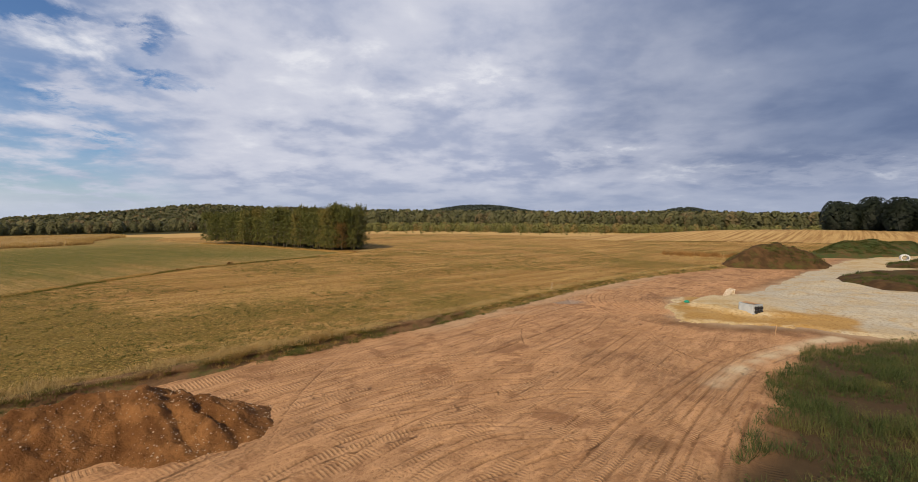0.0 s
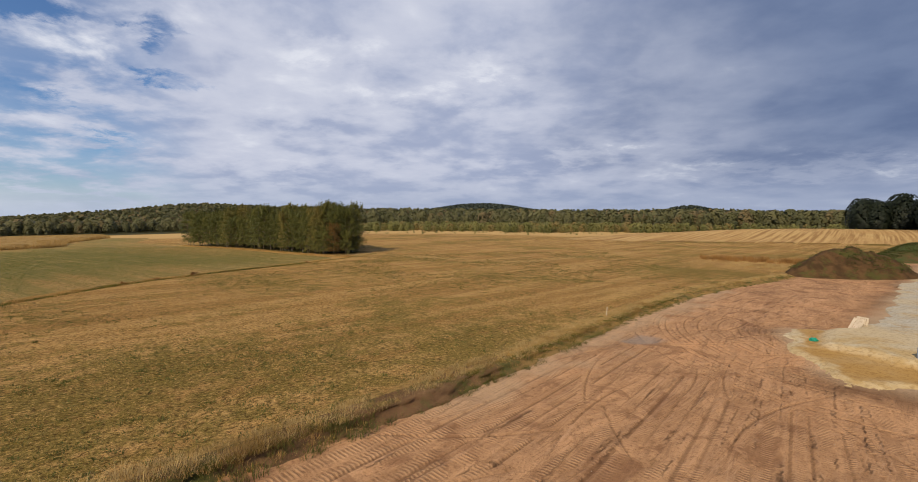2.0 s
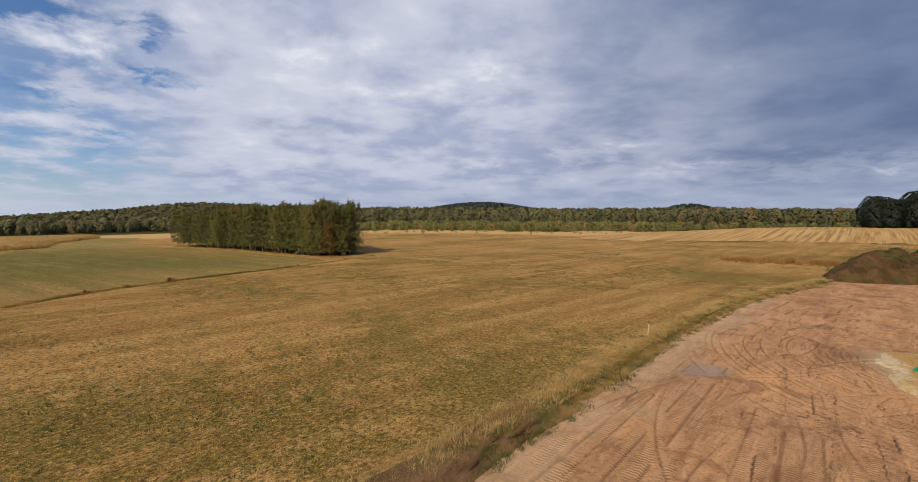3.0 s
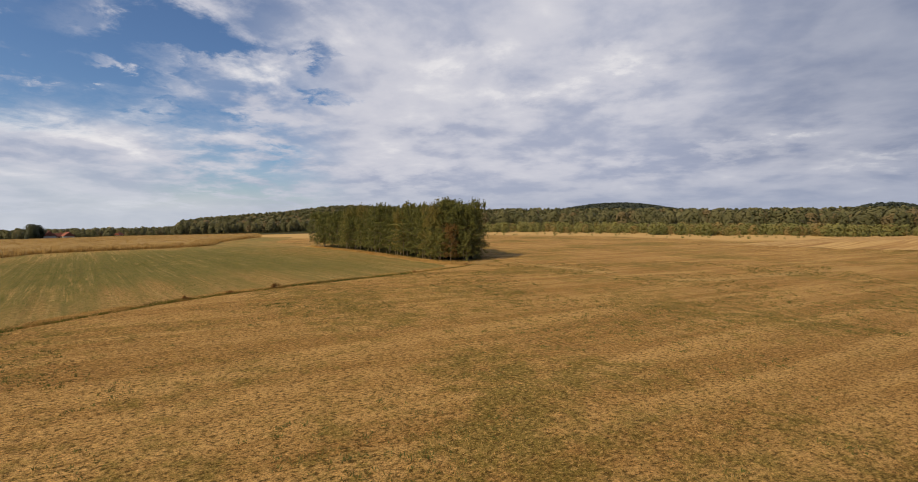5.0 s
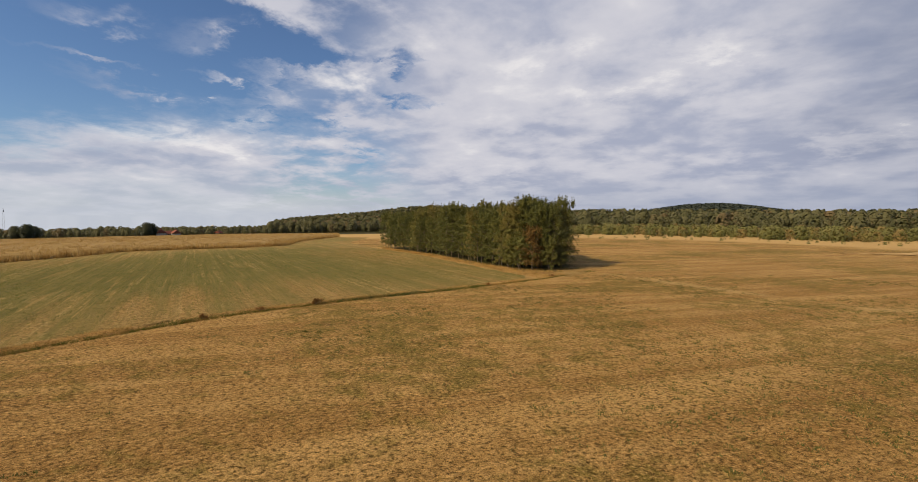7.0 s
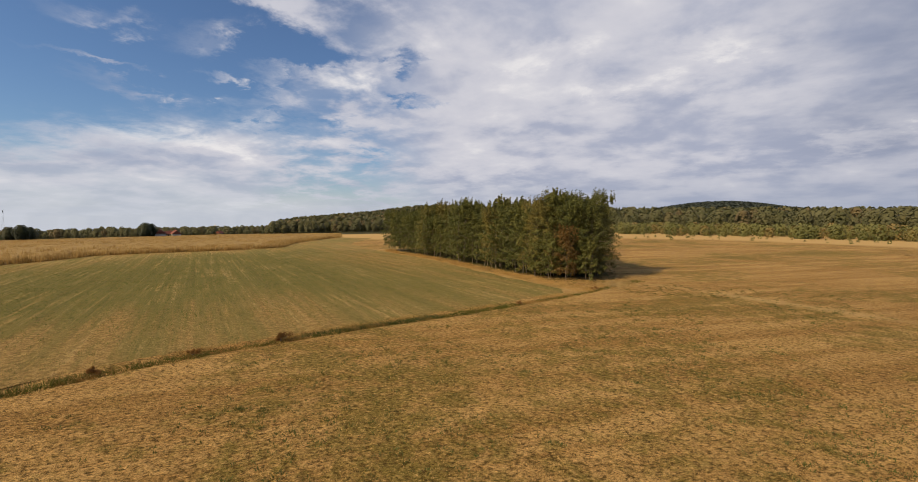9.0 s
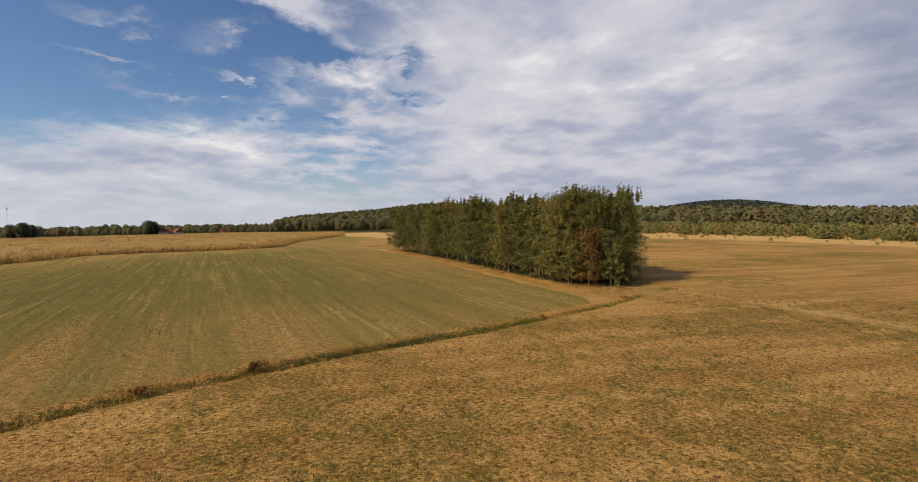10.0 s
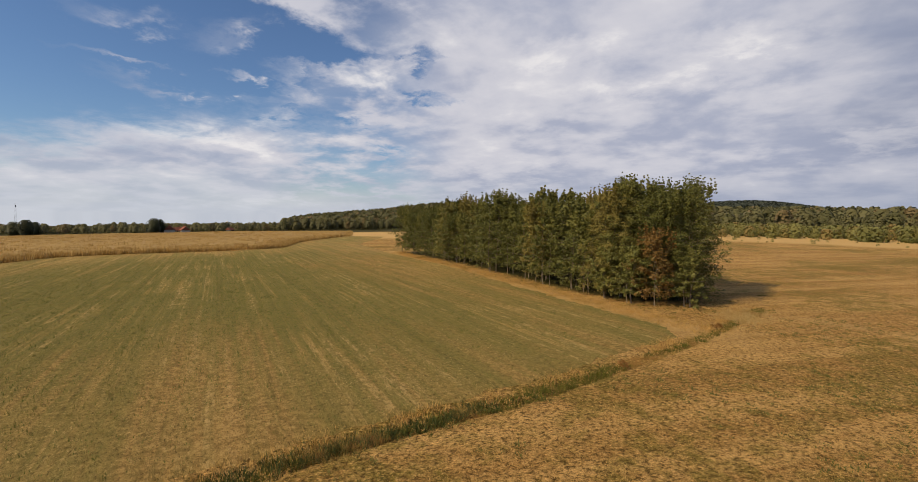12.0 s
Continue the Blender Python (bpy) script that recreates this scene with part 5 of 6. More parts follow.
def maize_edge():
    line = dense(CORN[:9], 0.12)
    way = np.gradient(line, axis=0)
    way /= np.linalg.norm(way, axis=1)[:, None]
    rng = np.random.default_rng(94)
    q = line + np.stack([-way[:, 1], way[:, 0]], 1) * rng.uniform(-0.2, 2.2, (len(line), 1))
    blades("maize_stalks", q, terrain(q[:, 0], q[:, 1]) - 0.05, 1.35, 0.13, 8, 0.5, 0.4, MAIZE, "golden maize plants along the field edge", "maize", 95)


build_maize()
maize_edge()


# ---- the grove ----
def limb(bm, a, b, ra, rb, sides=6):
    a, b = Vector(a), Vector(b)
    m = Matrix.Translation((a + b) / 2) @ (b - a).to_track_quat("Z", "Y").to_matrix().to_4x4()
    bmesh.ops.create_cone(bm, cap_ends=True, segments=sides, radius1=ra, radius2=rb, depth=(b - a).length, matrix=m)


def leaf_spray(rng, centres, radii, ways, per, size):
    """Kite-shaped leaves on small twig ends, most of them facing outwards and up."""
    n = len(centres) * per
    d = rng.normal(0, 1, (n, 3))
    d /= np.linalg.norm(d, axis=1)[:, None]
    p = np.repeat(centres, per, 0) + d * (np.repeat(radii, per) * rng.uniform(0.15, 1.0, n) ** 0.5)[:, None] * np.array([1.0, 1.0, 0.75])
    face = d * 0.8 + np.repeat(ways, per, 0) * 0.35 + rng.normal(0, 0.42, (n, 3)) + np.array([0, 0, 0.25])
    face /= np.linalg.norm(face, axis=1)[:, None]
    a = np.cross(face, rng.normal(0, 1, (n, 3)))
    a /= np.linalg.norm(a, axis=1)[:, None]
    b = np.cross(face, a)
    s = (size * rng.uniform(0.6, 1.35, n))[:, None]
    return np.stack([p - a * s * 0.5, p + b * s * 0.33, p + a * s * 0.55, p - b * s * 0.33], 1).reshape(-1, 3)


def tree(seed, high, base, radius, limbs, per, leaf, mat, label, stems=1, shoots=26):
    """A slender tree: one or more bare stems, rising boughs with sprays of leaves, leafy shoots on top."""
    rng = np.random.default_rng(seed)
    root = new("tree")
    tagged(root, label, "tree", "trees of the grove")
    bm = bmesh.new()
    lines = []
    for k in range(stems):
        a, away = rng.uniform(0, 2 * np.pi), 0.0 if k == 0 else rng.uniform(0.35, 0.8) * radius / 2.2
        foot = Vector((away * math.cos(a), away * math.sin(a), -0.25))
        top = high * (0.93 if k == 0 else rng.uniform(0.70, 0.88))
        joints = [foot + Vector((rng.normal(0, 0.09 * j ** 0.5) + 0.05 * j * away * math.cos(a), rng.normal(0, 0.09 * j ** 0.5) + 0.05 * j * away * math.sin(a), (top + 0.25) * j / 5)) for j in range(6)]
        thick = rng.uniform(0.045, 0.07)
        for j in range(5):
            limb(bm, joints[j], joints[j + 1], thick * (1 - j / 5.4), thick * (1 - (j + 1) / 5.4), 6)
        lines.append(joints)
    part("trunk", bm, BARK, root)
    bm = bmesh.new()
    centres, radii, ways, shade = [], [], [], []
    turn = rng.uniform(0, 2 * np.pi)
    lopsided, phase = rng.uniform(0.12, 0.28), rng.uniform(0, 2 * np.pi)
    for k in range(limbs):
        t = ((k + rng.uniform(0, 1)) / limbs) ** 0.92
        joints = lines[k % stems] if rng.uniform() < 0.5 else lines[0]
        hgt = base + (joints[5].z - base) * t * 0.98
        f = min(4.999, max(0.0, (hgt + 0.25) / (joints[5].z + 0.25) * 5))
        start = joints[int(f)].lerp(joints[int(f) + 1], f - int(f))
        turn += 2.4 + rng.normal(0, 0.35)
        reach = radius * (0.62 + 0.38 * math.sin(min(1.0, 0.15 + t * 1.05) * math.pi)) * (1.0 - 0.62 * max(0.0, t - 0.52) / 0.48)
        reach *= rng.uniform(0.60, 1.18) * (1 + lopsided * math.sin(turn + phase + 3.0 * t))
        rise = -0.22 + 0.97 * t + rng.normal(0, 0.14)
        way = Vector((math.cos(turn), math.sin(turn), rise))
        end = start + way * reach
        if k % 2 == 0:
            limb(bm, start, end, 0.026, 0.007, 4)
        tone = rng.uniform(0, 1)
        for u in (0.40, 0.62, 0.82, 1.0):
            q = start + way * reach * u
            centres.append(np.array(q) + rng.normal(0, 0.16, 3) * radius / 2.2)
            radii.append((0.46 - 0.16 * u) * rng.uniform(0.75, 1.35) * radius / 2.2)
            ways.append(np.array(way.normalized()))
            # random tone per bough; the height term paints top light into the colour
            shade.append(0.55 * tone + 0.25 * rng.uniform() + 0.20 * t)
    for k in range(shoots):
        a, r = rng.uniform(0, 2 * np.pi), radius * 0.80 * rng.uniform(0, 1) ** 0.5
        z0 = high * (0.955 - 0.17 * (r / radius) ** 2) * rng.uniform(0.95, 1.02)
        tall = rng.uniform(0.35, 1.05)
        for u in (-0.7, -0.3, 0.05, 0.4, 0.7, 1.0):
            centres.append(np.array((r * math.cos(a), r * math.sin(a), z0 + tall * u)) + rng.normal(0, 0.05, 3))
            radii.append(0.22 - 0.11 * (u + 0.7))
            ways.append(np.array((math.cos(a) * 0.4, math.sin(a) * 0.4, 0.7)))
            # shoot leaves start brighter, sunlit tops put into their colour
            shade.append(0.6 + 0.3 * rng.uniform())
    part("branchwork", bm, BARK, root)
    v = leaf_spray(rng, np.array(centres), np.array(radii), np.array(ways), per, leaf)
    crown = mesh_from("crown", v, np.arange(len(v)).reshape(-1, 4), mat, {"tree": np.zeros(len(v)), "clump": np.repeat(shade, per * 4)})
    crown.parent = root
    return root


def build_grove():
    rng = random.Random(12)
    rim_label = "slender broadleaf tree with dense green crown in the grove"
    kinds = [tree(100 + k, *row, LEAF, rim_label, stems) for k, (row, stems) in enumerate((
        ((10.6, 1.35, 2.55, 96, 15, 0.20), 2), ((9.7, 1.5, 2.3, 88, 15, 0.20), 3), ((10.8, 1.2, 2.5, 146, 31, 0.125), 2), ((9.1, 1.2, 2.6, 90, 15, 0.20), 2),
        ((10.4, 1.6, 2.1, 46, 9, 0.34), 1), ((11.3, 1.1, 2.7, 154, 31, 0.125), 3), ((9.9, 1.6, 2.1, 44, 9, 0.34), 1), ((10.4, 1.45, 2.1, 84, 15, 0.20), 2)))]
    spots = []
    tries = 0
    while len(spots) < 104 and tries < 20000:
        tries += 1
        x, y = rng.uniform(-90, -26), rng.uniform(99, 153)
        d = float(inside(np.array([x]), np.array([y]), GROVE)[0])
        if d < 0.4 or d > 7.5:
            continue
        gap = (2.05 if math.hypot(x + 30, y - 104) < 6.5 else 2.5) if d < 3.5 else 3.3
        if all((x - a) ** 2 + (y - b) ** 2 > gap * gap for a, b in spots):
            spots.append((x, y))
    used = set()
    for i, (x, y) in enumerate(spots):
        deep = float(inside(np.array([x]), np.array([y]), GROVE)[0]) > 4.0
        k = rng.choice((4, 6)) if deep else rng.choice((0, 1, 3, 7))
        near = math.hypot(x + 30, y - 104) < 6.5
        if near:
            k = rng.choice((2, 5))
        s = rng.uniform(0.97, 1.03) * 0.97 if near else rng.uniform(0.80, 1.10)
        m = pose(x, y, float(terrain(x, y)), 0, 0, rng.uniform(0, 360))
        if k not in used:
            used.add(k)
            kinds[k].matrix_basis = m
            kinds[k].scale = (s, s, s)
        else:
            c = copy_thing(kinds[k], m)
            girth = s * rng.uniform(1.04, 1.24)
            c.scale = (girth, girth, s * rng.uniform(0.96, 1.05))
    for x, y, h, r, mat, label in ((-31.2, 99.8, 7.0, 1.9, LEAF_BROWN, "smaller tree with leaves turning russet brown"), (-33.4, 99.9, 5.2, 1.5, LEAF, "young green tree at the corner of the grove"),
                                   (-28.9, 100.6, 5.0, 1.5, LEAF, "young green tree at the corner of the grove"), (-35.6, 100.8, 5.0, 1.4, LEAF, "young green tree at the edge of the grove")):
        t = tree(int(-x * 10), h, 0.9, r, 60, 22, 0.15, mat, label, 2, 10)
        t.matrix_basis = pose(x, y, float(terrain(x, y)))


build_grove()


def ditch_bush(x, y, high, seed, label):
    rng = np.random.default_rng(seed)
    root = new("bush")
    root.matrix_basis = pose(x, y, float(terrain(x, y)) - 0.1)
    tagged(root, label, "bush", "bushes along the ditch")
    c = np.stack([rng.normal(0, high * 0.45, 9), rng.normal(0, high * 0.45, 9), rng.uniform(0.3, 0.95, 9) * high], 1)
    v = leaf_cloud(rng, c, rng.uniform(0.18, 0.34, 9) * high, 60, 0.10)
    crown = mesh_from("foliage", v, np.arange(len(v)).reshape(-1, 4), RUSSET)
    crown.parent = root
    bm = bmesh.new()
    for q in c:
        limb(bm, (0, 0, 0), q, 0.018, 0.006, 4)
    part("stems", bm, BARK, root)


for bx, by, bh, bl in ((-38.35, 62.7, 0.55, "reddish brown dry bush growing in the field ditch"), (-40.1, 58.3, 0.30, "small brown dry bush growing in the field ditch"),
                       (-41.0, 54.0, 0.32, "small brown dry bush growing in the field ditch"), (-30.2, 81.5, 0.28, "low brown dry bush on the ditch edge"), (-26.3, 93.5, 0.4, "brown dry bush on the ditch edge")):
    ditch_bush(bx, by, bh, int(by * 10), bl)


# ---- woods, shrubs, hills ----
def far_kind(seed, high, radius, n, leaf, cone=0.0, base=0.12):
    """A distant tree as loose leaf clumps, one metre-scaled prototype."""
    rng = np.random.default_rng(seed)
    t = rng.uniform(0, 1, n)
    a = rng.uniform(0, 2 * np.pi, n)
    prof = np.where(cone > 0, (1.05 - t) ** 0.8, np.sin((0.12 + 0.83 * t) * np.pi) ** 0.55)
    lump = 1 + 0.22 * np.sin(3 * a + seed) * np.sin(5 * t + seed)
    inner = np.arange(n) % 2 == 0
    r = radius * prof * lump * np.where(inner, 0.86, rng.uniform(0.86, 0.97, n))
    p = np.stack([r * np.cos(a), r * np.sin(a), high * (base + (1 - base) * t)], 1)
    out = np.stack([np.cos(a), np.sin(a), 0.25 + 0.9 * t], 1) + rng.normal(0, 0.28, (n, 3)) * np.where(inner, 0.3, 1.0)[:, None]
    out /= np.linalg.norm(out, axis=1)[:, None]
    u = np.cross(out, rng.normal(0, 1, (n, 3)))
    u /= np.linalg.norm(u, axis=1)[:, None]
    w = np.cross(out, u)
    s = (leaf * rng.uniform(0.6, 1.3, n))[:, None]
    s[inner] = leaf * 1.7
    return np.stack([p - u * s * 0.5, p - w * s * 0.5, p + u * s * 0.5, p + w * s * 0.5], 1).reshape(-1, 3)


def woods(name, spots, kinds, mat, low, top, label, seed, category="woods", sink=0.0):
    rng = np.random.default_rng(seed)
    n = len(spots)
    which = rng.integers(0, len(kinds), n)
    size = rng.uniform(low, top, n)
    turn = rng.uniform(0, 2 * np.pi, n)
    z = terrain(spots[:, 0], spots[:, 1]) - sink
    vs, ts, top_light = [], [], []
    tint = rng.uniform(0, 1, n)
    for k, proto in enumerate(kinds):
        i = np.where(which == k)[0]
        c, s = np.cos(turn[i])[:, None], np.sin(turn[i])[:, None]
        sc = size[i][:, None]
        x = (proto[None, :, 0] * c - proto[None, :, 1] * s) * sc + spots[i, 0][:, None]
        y = (proto[None, :, 0] * s + proto[None, :, 1] * c) * sc + spots[i, 1][:, None]
        zz = proto[None, :, 2] * sc + z[i][:, None]
        vs.append(np.stack([x, y, zz], -1).reshape(-1, 3))
        ts.append(np.repeat(tint[i], len(proto)))
        # painted light: foliage colour rises with height in each crown
        top_light.append(np.tile(np.clip(0.25 + proto[:, 2] * 0.6, 0, 1), len(i)))
    v = np.concatenate(vs)
    ob = mesh_from(name, v, np.arange(len(v)).reshape(-1, 4), mat, {"tree": np.concatenate(ts), "clump": np.concatenate(top_light)})
    return tagged(ob, label, category, kind="stuff")


def polar_spots(n, a0, a1, r0, r1, seed):
    rng = np.random.default_rng(seed)
    a = np.radians(rng.uniform(a0, a1, n))
    r = np.sqrt(rng.uniform(r0 * r0, r1 * r1, n))
    return np.stack([-5 - np.sin(a) * r, 20 + np.cos(a) * r], 1)


def build_woods():
    broad = [far_kind(k, 1.0, 0.38, 230, 0.088) for k in range(5)]
    round_ = [far_kind(10 + k, 1.0, 0.50, 150, 0.105, base=0.02) for k in range(3)]
    mid = [far_kind(20 + k, 1.0, 0.38, 56, 0.19) for k in range(4)]
    cone = [far_kind(30 + k, 1.0, 0.27, 44, 0.18, cone=1.0) for k in range(3)]
    coarse = [far_kind(40 + k, 1.0, 0.40, 12, 0.43) for k in range(3)]
    # willow scrub along the far side of the meadow
    q = polar_spots(1050, -52, 26, 256, 330, 201)
    r = np.hypot(q[:, 0] + 5, q[:, 1] - 20)
    q = q[(inside(q[:, 0], q[:, 1], STUBBLE_FIELD) < -3) & (r + 70 * fbm(q[:, 0], q[:, 1], 40, 3, 4) > 268)]
    woods("willow_scrub", q, round_, SHRUBS, 3.4, 6.6, "belt of olive green willow scrub beyond the meadow", 202, "shrubs")
    q = polar_spots(420, -56, 26, 332, 402, 233)
    q = q[inside(q[:, 0], q[:, 1], STUBBLE_FIELD) < -2]
    woods("willow_scrub", q, round_, SHRUBS, 3.0, 6.0, "olive green scrub in front of the woods", 234, "shrubs")
    q = polar_spots(110, -40, 22, 218, 264, 203)
    q = q[inside(q[:, 0], q[:, 1], STUBBLE_FIELD) < -3]
    woods("low_bushes", q, round_, SHRUBS, 0.7, 1.6, "scattered low bushes in pale dry grass", 204, "shrubs", 0.35)
    # mixed woods behind the scrub
    q = polar_spots(620, -56, 30, 400, 480, 205)
    woods("mixed_woods", q, broad, WOODS, 8.5, 16.5, "edge of mixed woods with some autumn trees", 206)
    q = polar_spots(2200, -56, 34, 480, 950, 207)
    woods("mixed_woods", q, mid, WOODS, 10.5, 15.5, "mixed woods rising up the slope", 208)
    q = polar_spots(1500, -56, 34, 520, 960, 209)
    woods("pine_woods", q, cone, PINES, 11.5, 15.5, "dark pines among the mixed woods", 210)
    # left-hand valley and hillside
    q = polar_spots(330, 26, 50, 455, 540, 211)
    woods("mixed_woods", q, broad, WOODS, 6.5, 11.5, "row of broadleaf trees beyond the fields", 212)
    q = polar_spots(800, 48, 100, 470, 560, 231)
    woods("hedgerow_trees", q, broad + round_, WOODS, 2.6, 7.8, "low row of broadleaf trees beyond the maize", 232)
    q = polar_spots(700, 49, 66, 560, 960, 235)
    woods("mixed_woods", q, mid, WOODS, 4.5, 9.0, "low woods beyond the maize", 236)
    q = polar_spots(1500, 26, 50, 560, 960, 213)
    woods("mixed_woods", q, mid, WOODS, 9.0, 14.5, "mixed woods on the hillside", 214)
    q = polar_spots(1200, 26, 50, 640, 970, 215)
    woods("pine_woods", q, cone, PINES, 11.0, 15.0, "pines on the hillside", 216)
    q = polar_spots(1300, 64, 112, 560, 960, 217)
    woods("mixed_woods", q, mid, WOODS, 3.0, 6.0, "low woods on the horizon", 218)
    # far hills, their cloud shade and haze painted into the foliage
    q = polar_spots(6500, -16, 16, 1350, 2250, 219)
    woods("hill_woods", q, coarse, HILL_WOODS, 11.0, 16.0, "pine forest on the distant hill, cloud shade and haze in its colour", 220)
    q = polar_spots(1800, -32, -16, 1400, 2000, 221)
    woods("hill_woods", q, coarse, HILL_WOODS, 11.0, 16.0, "pine forest on the distant ridge, cloud shade and haze in its colour", 222)
    # oaks by the stubble field, darkened leaves standing in for cloud shade
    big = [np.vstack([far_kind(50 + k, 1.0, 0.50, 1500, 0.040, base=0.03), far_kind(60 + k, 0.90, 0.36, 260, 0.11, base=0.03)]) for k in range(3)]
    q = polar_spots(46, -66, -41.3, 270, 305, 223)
    woods("oak_wood", q, big, SHADE_WOODS, 12.5, 17.0, "dense oak wood with cloud shade put into its dark foliage", 224)
    # single large trees far left
    q = np.array([(-5 - math.sin(radians(a)) * r, 20 + math.cos(radians(a)) * r) for a, r in ((61.6, 452), (61.2, 458), (71.2, 430), (70.4, 425), (70.0, 440))])
    woods("field_trees", q, big, WOODS_DARK, 8.5, 11.5, "large dark broadleaf trees beyond the maize", 226)


build_woods()


# ---- things on the building site ----
def thing(name, at, turn, label, category, group=""):
    root = new(name)
    root.matrix_basis = pose(*at, 0, 0, turn)
    return tagged(root, label, category, group)


def crumple(bm, amount, seed, scale=2.0):
    for v in bm.verts:
        v.co += Vector(noise.noise_vector(v.co * scale + Vector((seed, 0, 0)))) * amount
    return bm


def concrete_chamber():
    """A cast drainage chamber with boards laid over it and pipe stubs in one end."""
    root = thing("concrete_chamber", (24.0, 28.8, 0.28), -68, "light grey concrete drainage chamber with boards laid on top", "drain chamber")
    long_, wide, high, wall = 1.50, 1.05, 0.76, 0.10
    bm = bmesh.new()
    ring = [(-long_ / 2 + 0.25, -wide / 2), (long_ / 2, -wide / 2), (long_ / 2, wide / 2), (-long_ / 2 + 0.25, wide / 2), (-long_ / 2, wide / 4), (-long_ / 2, -wide / 4)]
    inner = [(x * (1 - 2 * wall / long_), y * (1 - 2 * wall / wide)) for x, y in ring]
    outer_v = [[bm.verts.new((x, y, z)) for x, y in ring] for z in (0, high)]
    inner_v = [[bm.verts.new((x, y, z)) for x, y in inner] for z in (0.1, high)]
    n = len(ring)
    for i in range(n):
        j = (i + 1) % n
        bm.faces.new((outer_v[0][i], outer_v[0][j], outer_v[1][j], outer_v[1][i]))
        bm.faces.new((outer_v[1][i], outer_v[1][j], inner_v[1][j], inner_v[1][i]))
        bm.faces.new((inner_v[1][i], inner_v[1][j], inner_v[0][j], inner_v[0][i]))
    bm.faces.new(inner_v[0])
    bm.faces.new(outer_v[0][::-1])
    part("shell", bm, CONCRETE, root)
    rnd = random.Random(3)
    for k in range(5):
        part("board", box((1.1, 0.13, 0.03), (0.08, -0.30 + 0.14 * k, high + 0.03 + 0.035 * (k % 2)), (0, 0, rnd.uniform(-9, 9)), 0.004), BOARD, root)
    for y in (-0.29, 0.0, 0.29):
        for z in (0.20, 0.50):
            bm = bmesh.new()
            rod(0.11, 0.14, (long_ / 2 + 0.07, y, z), (0, 90, 0), 16, bm=bm)
            rod(0.135, 0.04, (long_ / 2 + 0.03, y, z), (0, 90, 0), 16, bm=bm)
            part("pipe_stub", bm, BLACK, root, "black corrugated pipe stub")


def pallet(at, turn, tilt, label):
    root = new("pallet")
    root.matrix_basis = pose(*at, 0, 0, turn) @ pose(0, 0, 0, tilt, 0, 0) @ Matrix.Scale(0.76, 4)
    tagged(root, label, "pallet", "pallets")
    for k in range(6):
        part("deck_board", box((0.12, 1.2, 0.022), (-0.44 + 0.176 * k, 0.6, 0.133), (0, 0, 0), 0.003), PALLET_WOOD, root)
    for y in (0.07, 0.6, 1.13):
        part("cross_board", box((1.0, 0.12, 0.022), (0, y, 0.109), (0, 0, 0), 0.003), PALLET_WOOD, root)
        for x in (-0.42, 0, 0.42):
            part("block", box((0.14, 0.12, 0.076), (x, y, 0.058), (0, 0, 0), 0.004), PALLET_WOOD, root)
    for x in (-0.42, 0, 0.42):
        part("base_board", box((0.12, 1.2, 0.02), (x, 0.6, 0.01), (0, 0, 0), 0.003), PALLET_WOOD, root)


def plastic_sheet():
    bm = bmesh.new()
    bmesh.ops.create_icosphere(bm, subdivisions=4, radius=0.5)
    for v in bm.verts:
        v.co.x *= 0.95
        v.co.z = v.co.z * 0.55 + 0.16
    crumple(bm, 0.16, 3.0, 3.5)
    crumple(bm, 0.05, 8.0, 9.0)
    for v in bm.verts:
        v.co.z = max(v.co.z, -0.02)
    ob = part("plastic_sheet", bm, TEAL)
    ob.matrix_basis = pose(21.35, 34.0, 0.10, 0, 0, 30) @ Matrix.Scale(0.5, 4)
    tagged(ob, "crumpled teal green plastic sheet on the sand edge", "plastic sheet")


def concrete_pipe():
    bm = bmesh.new()
    n = 28
    loops = []
    for x, r in ((-1.1, 0.80), (0.75, 0.80), (0.82, 0.92), (1.1, 0.92), (1.1, 0.66), (-1.1, 0.66)):
        loops.append([bm.verts.new((x, r * math.cos(2 * math.pi * k / n), 0.92 + r * math.sin(2 * math.pi * k / n))) for k in range(n)])
    for a, b in zip(loops, loops[1:] + loops[:1]):
        for k in range(n):
            bm.faces.new((a[k], a[(k + 1) % n], b[(k + 1) % n], b[k]))
    bmesh.ops.recalc_face_normals(bm, faces=bm.faces)
    ob = part("concrete_pipe", bm, plain_material("white_concrete", (0.62, 0.62, 0.60), (0.75, 0.75, 0.73), 1.5, 0.85))
    ob.matrix_basis = pose(80.4, 78.0, 0.62, 0, 0, -122) @ Matrix.Scale(0.72, 4)
    tagged(ob, "short white concrete pipe lying beside the sand track", "concrete pipe")


def stake(x, y, z, high, mat, label, lean=3):
    bm = box((0.05, 0.05, high), (0, 0, high / 2 - 0.05), (0, 0, 0), 0.006)
    bmesh.ops.create_cone(bm, cap_ends=True, segments=4, radius1=0.035, radius2=0.004, depth=0.06, matrix=pose(0, 0, high - 0.02, 0, 0, 45))
    ob = part("survey_stake", bm, mat)
    ob.matrix_basis = pose(x, y, z, lean, 2, 20)
    tagged(ob, label, "stake", "survey stakes")


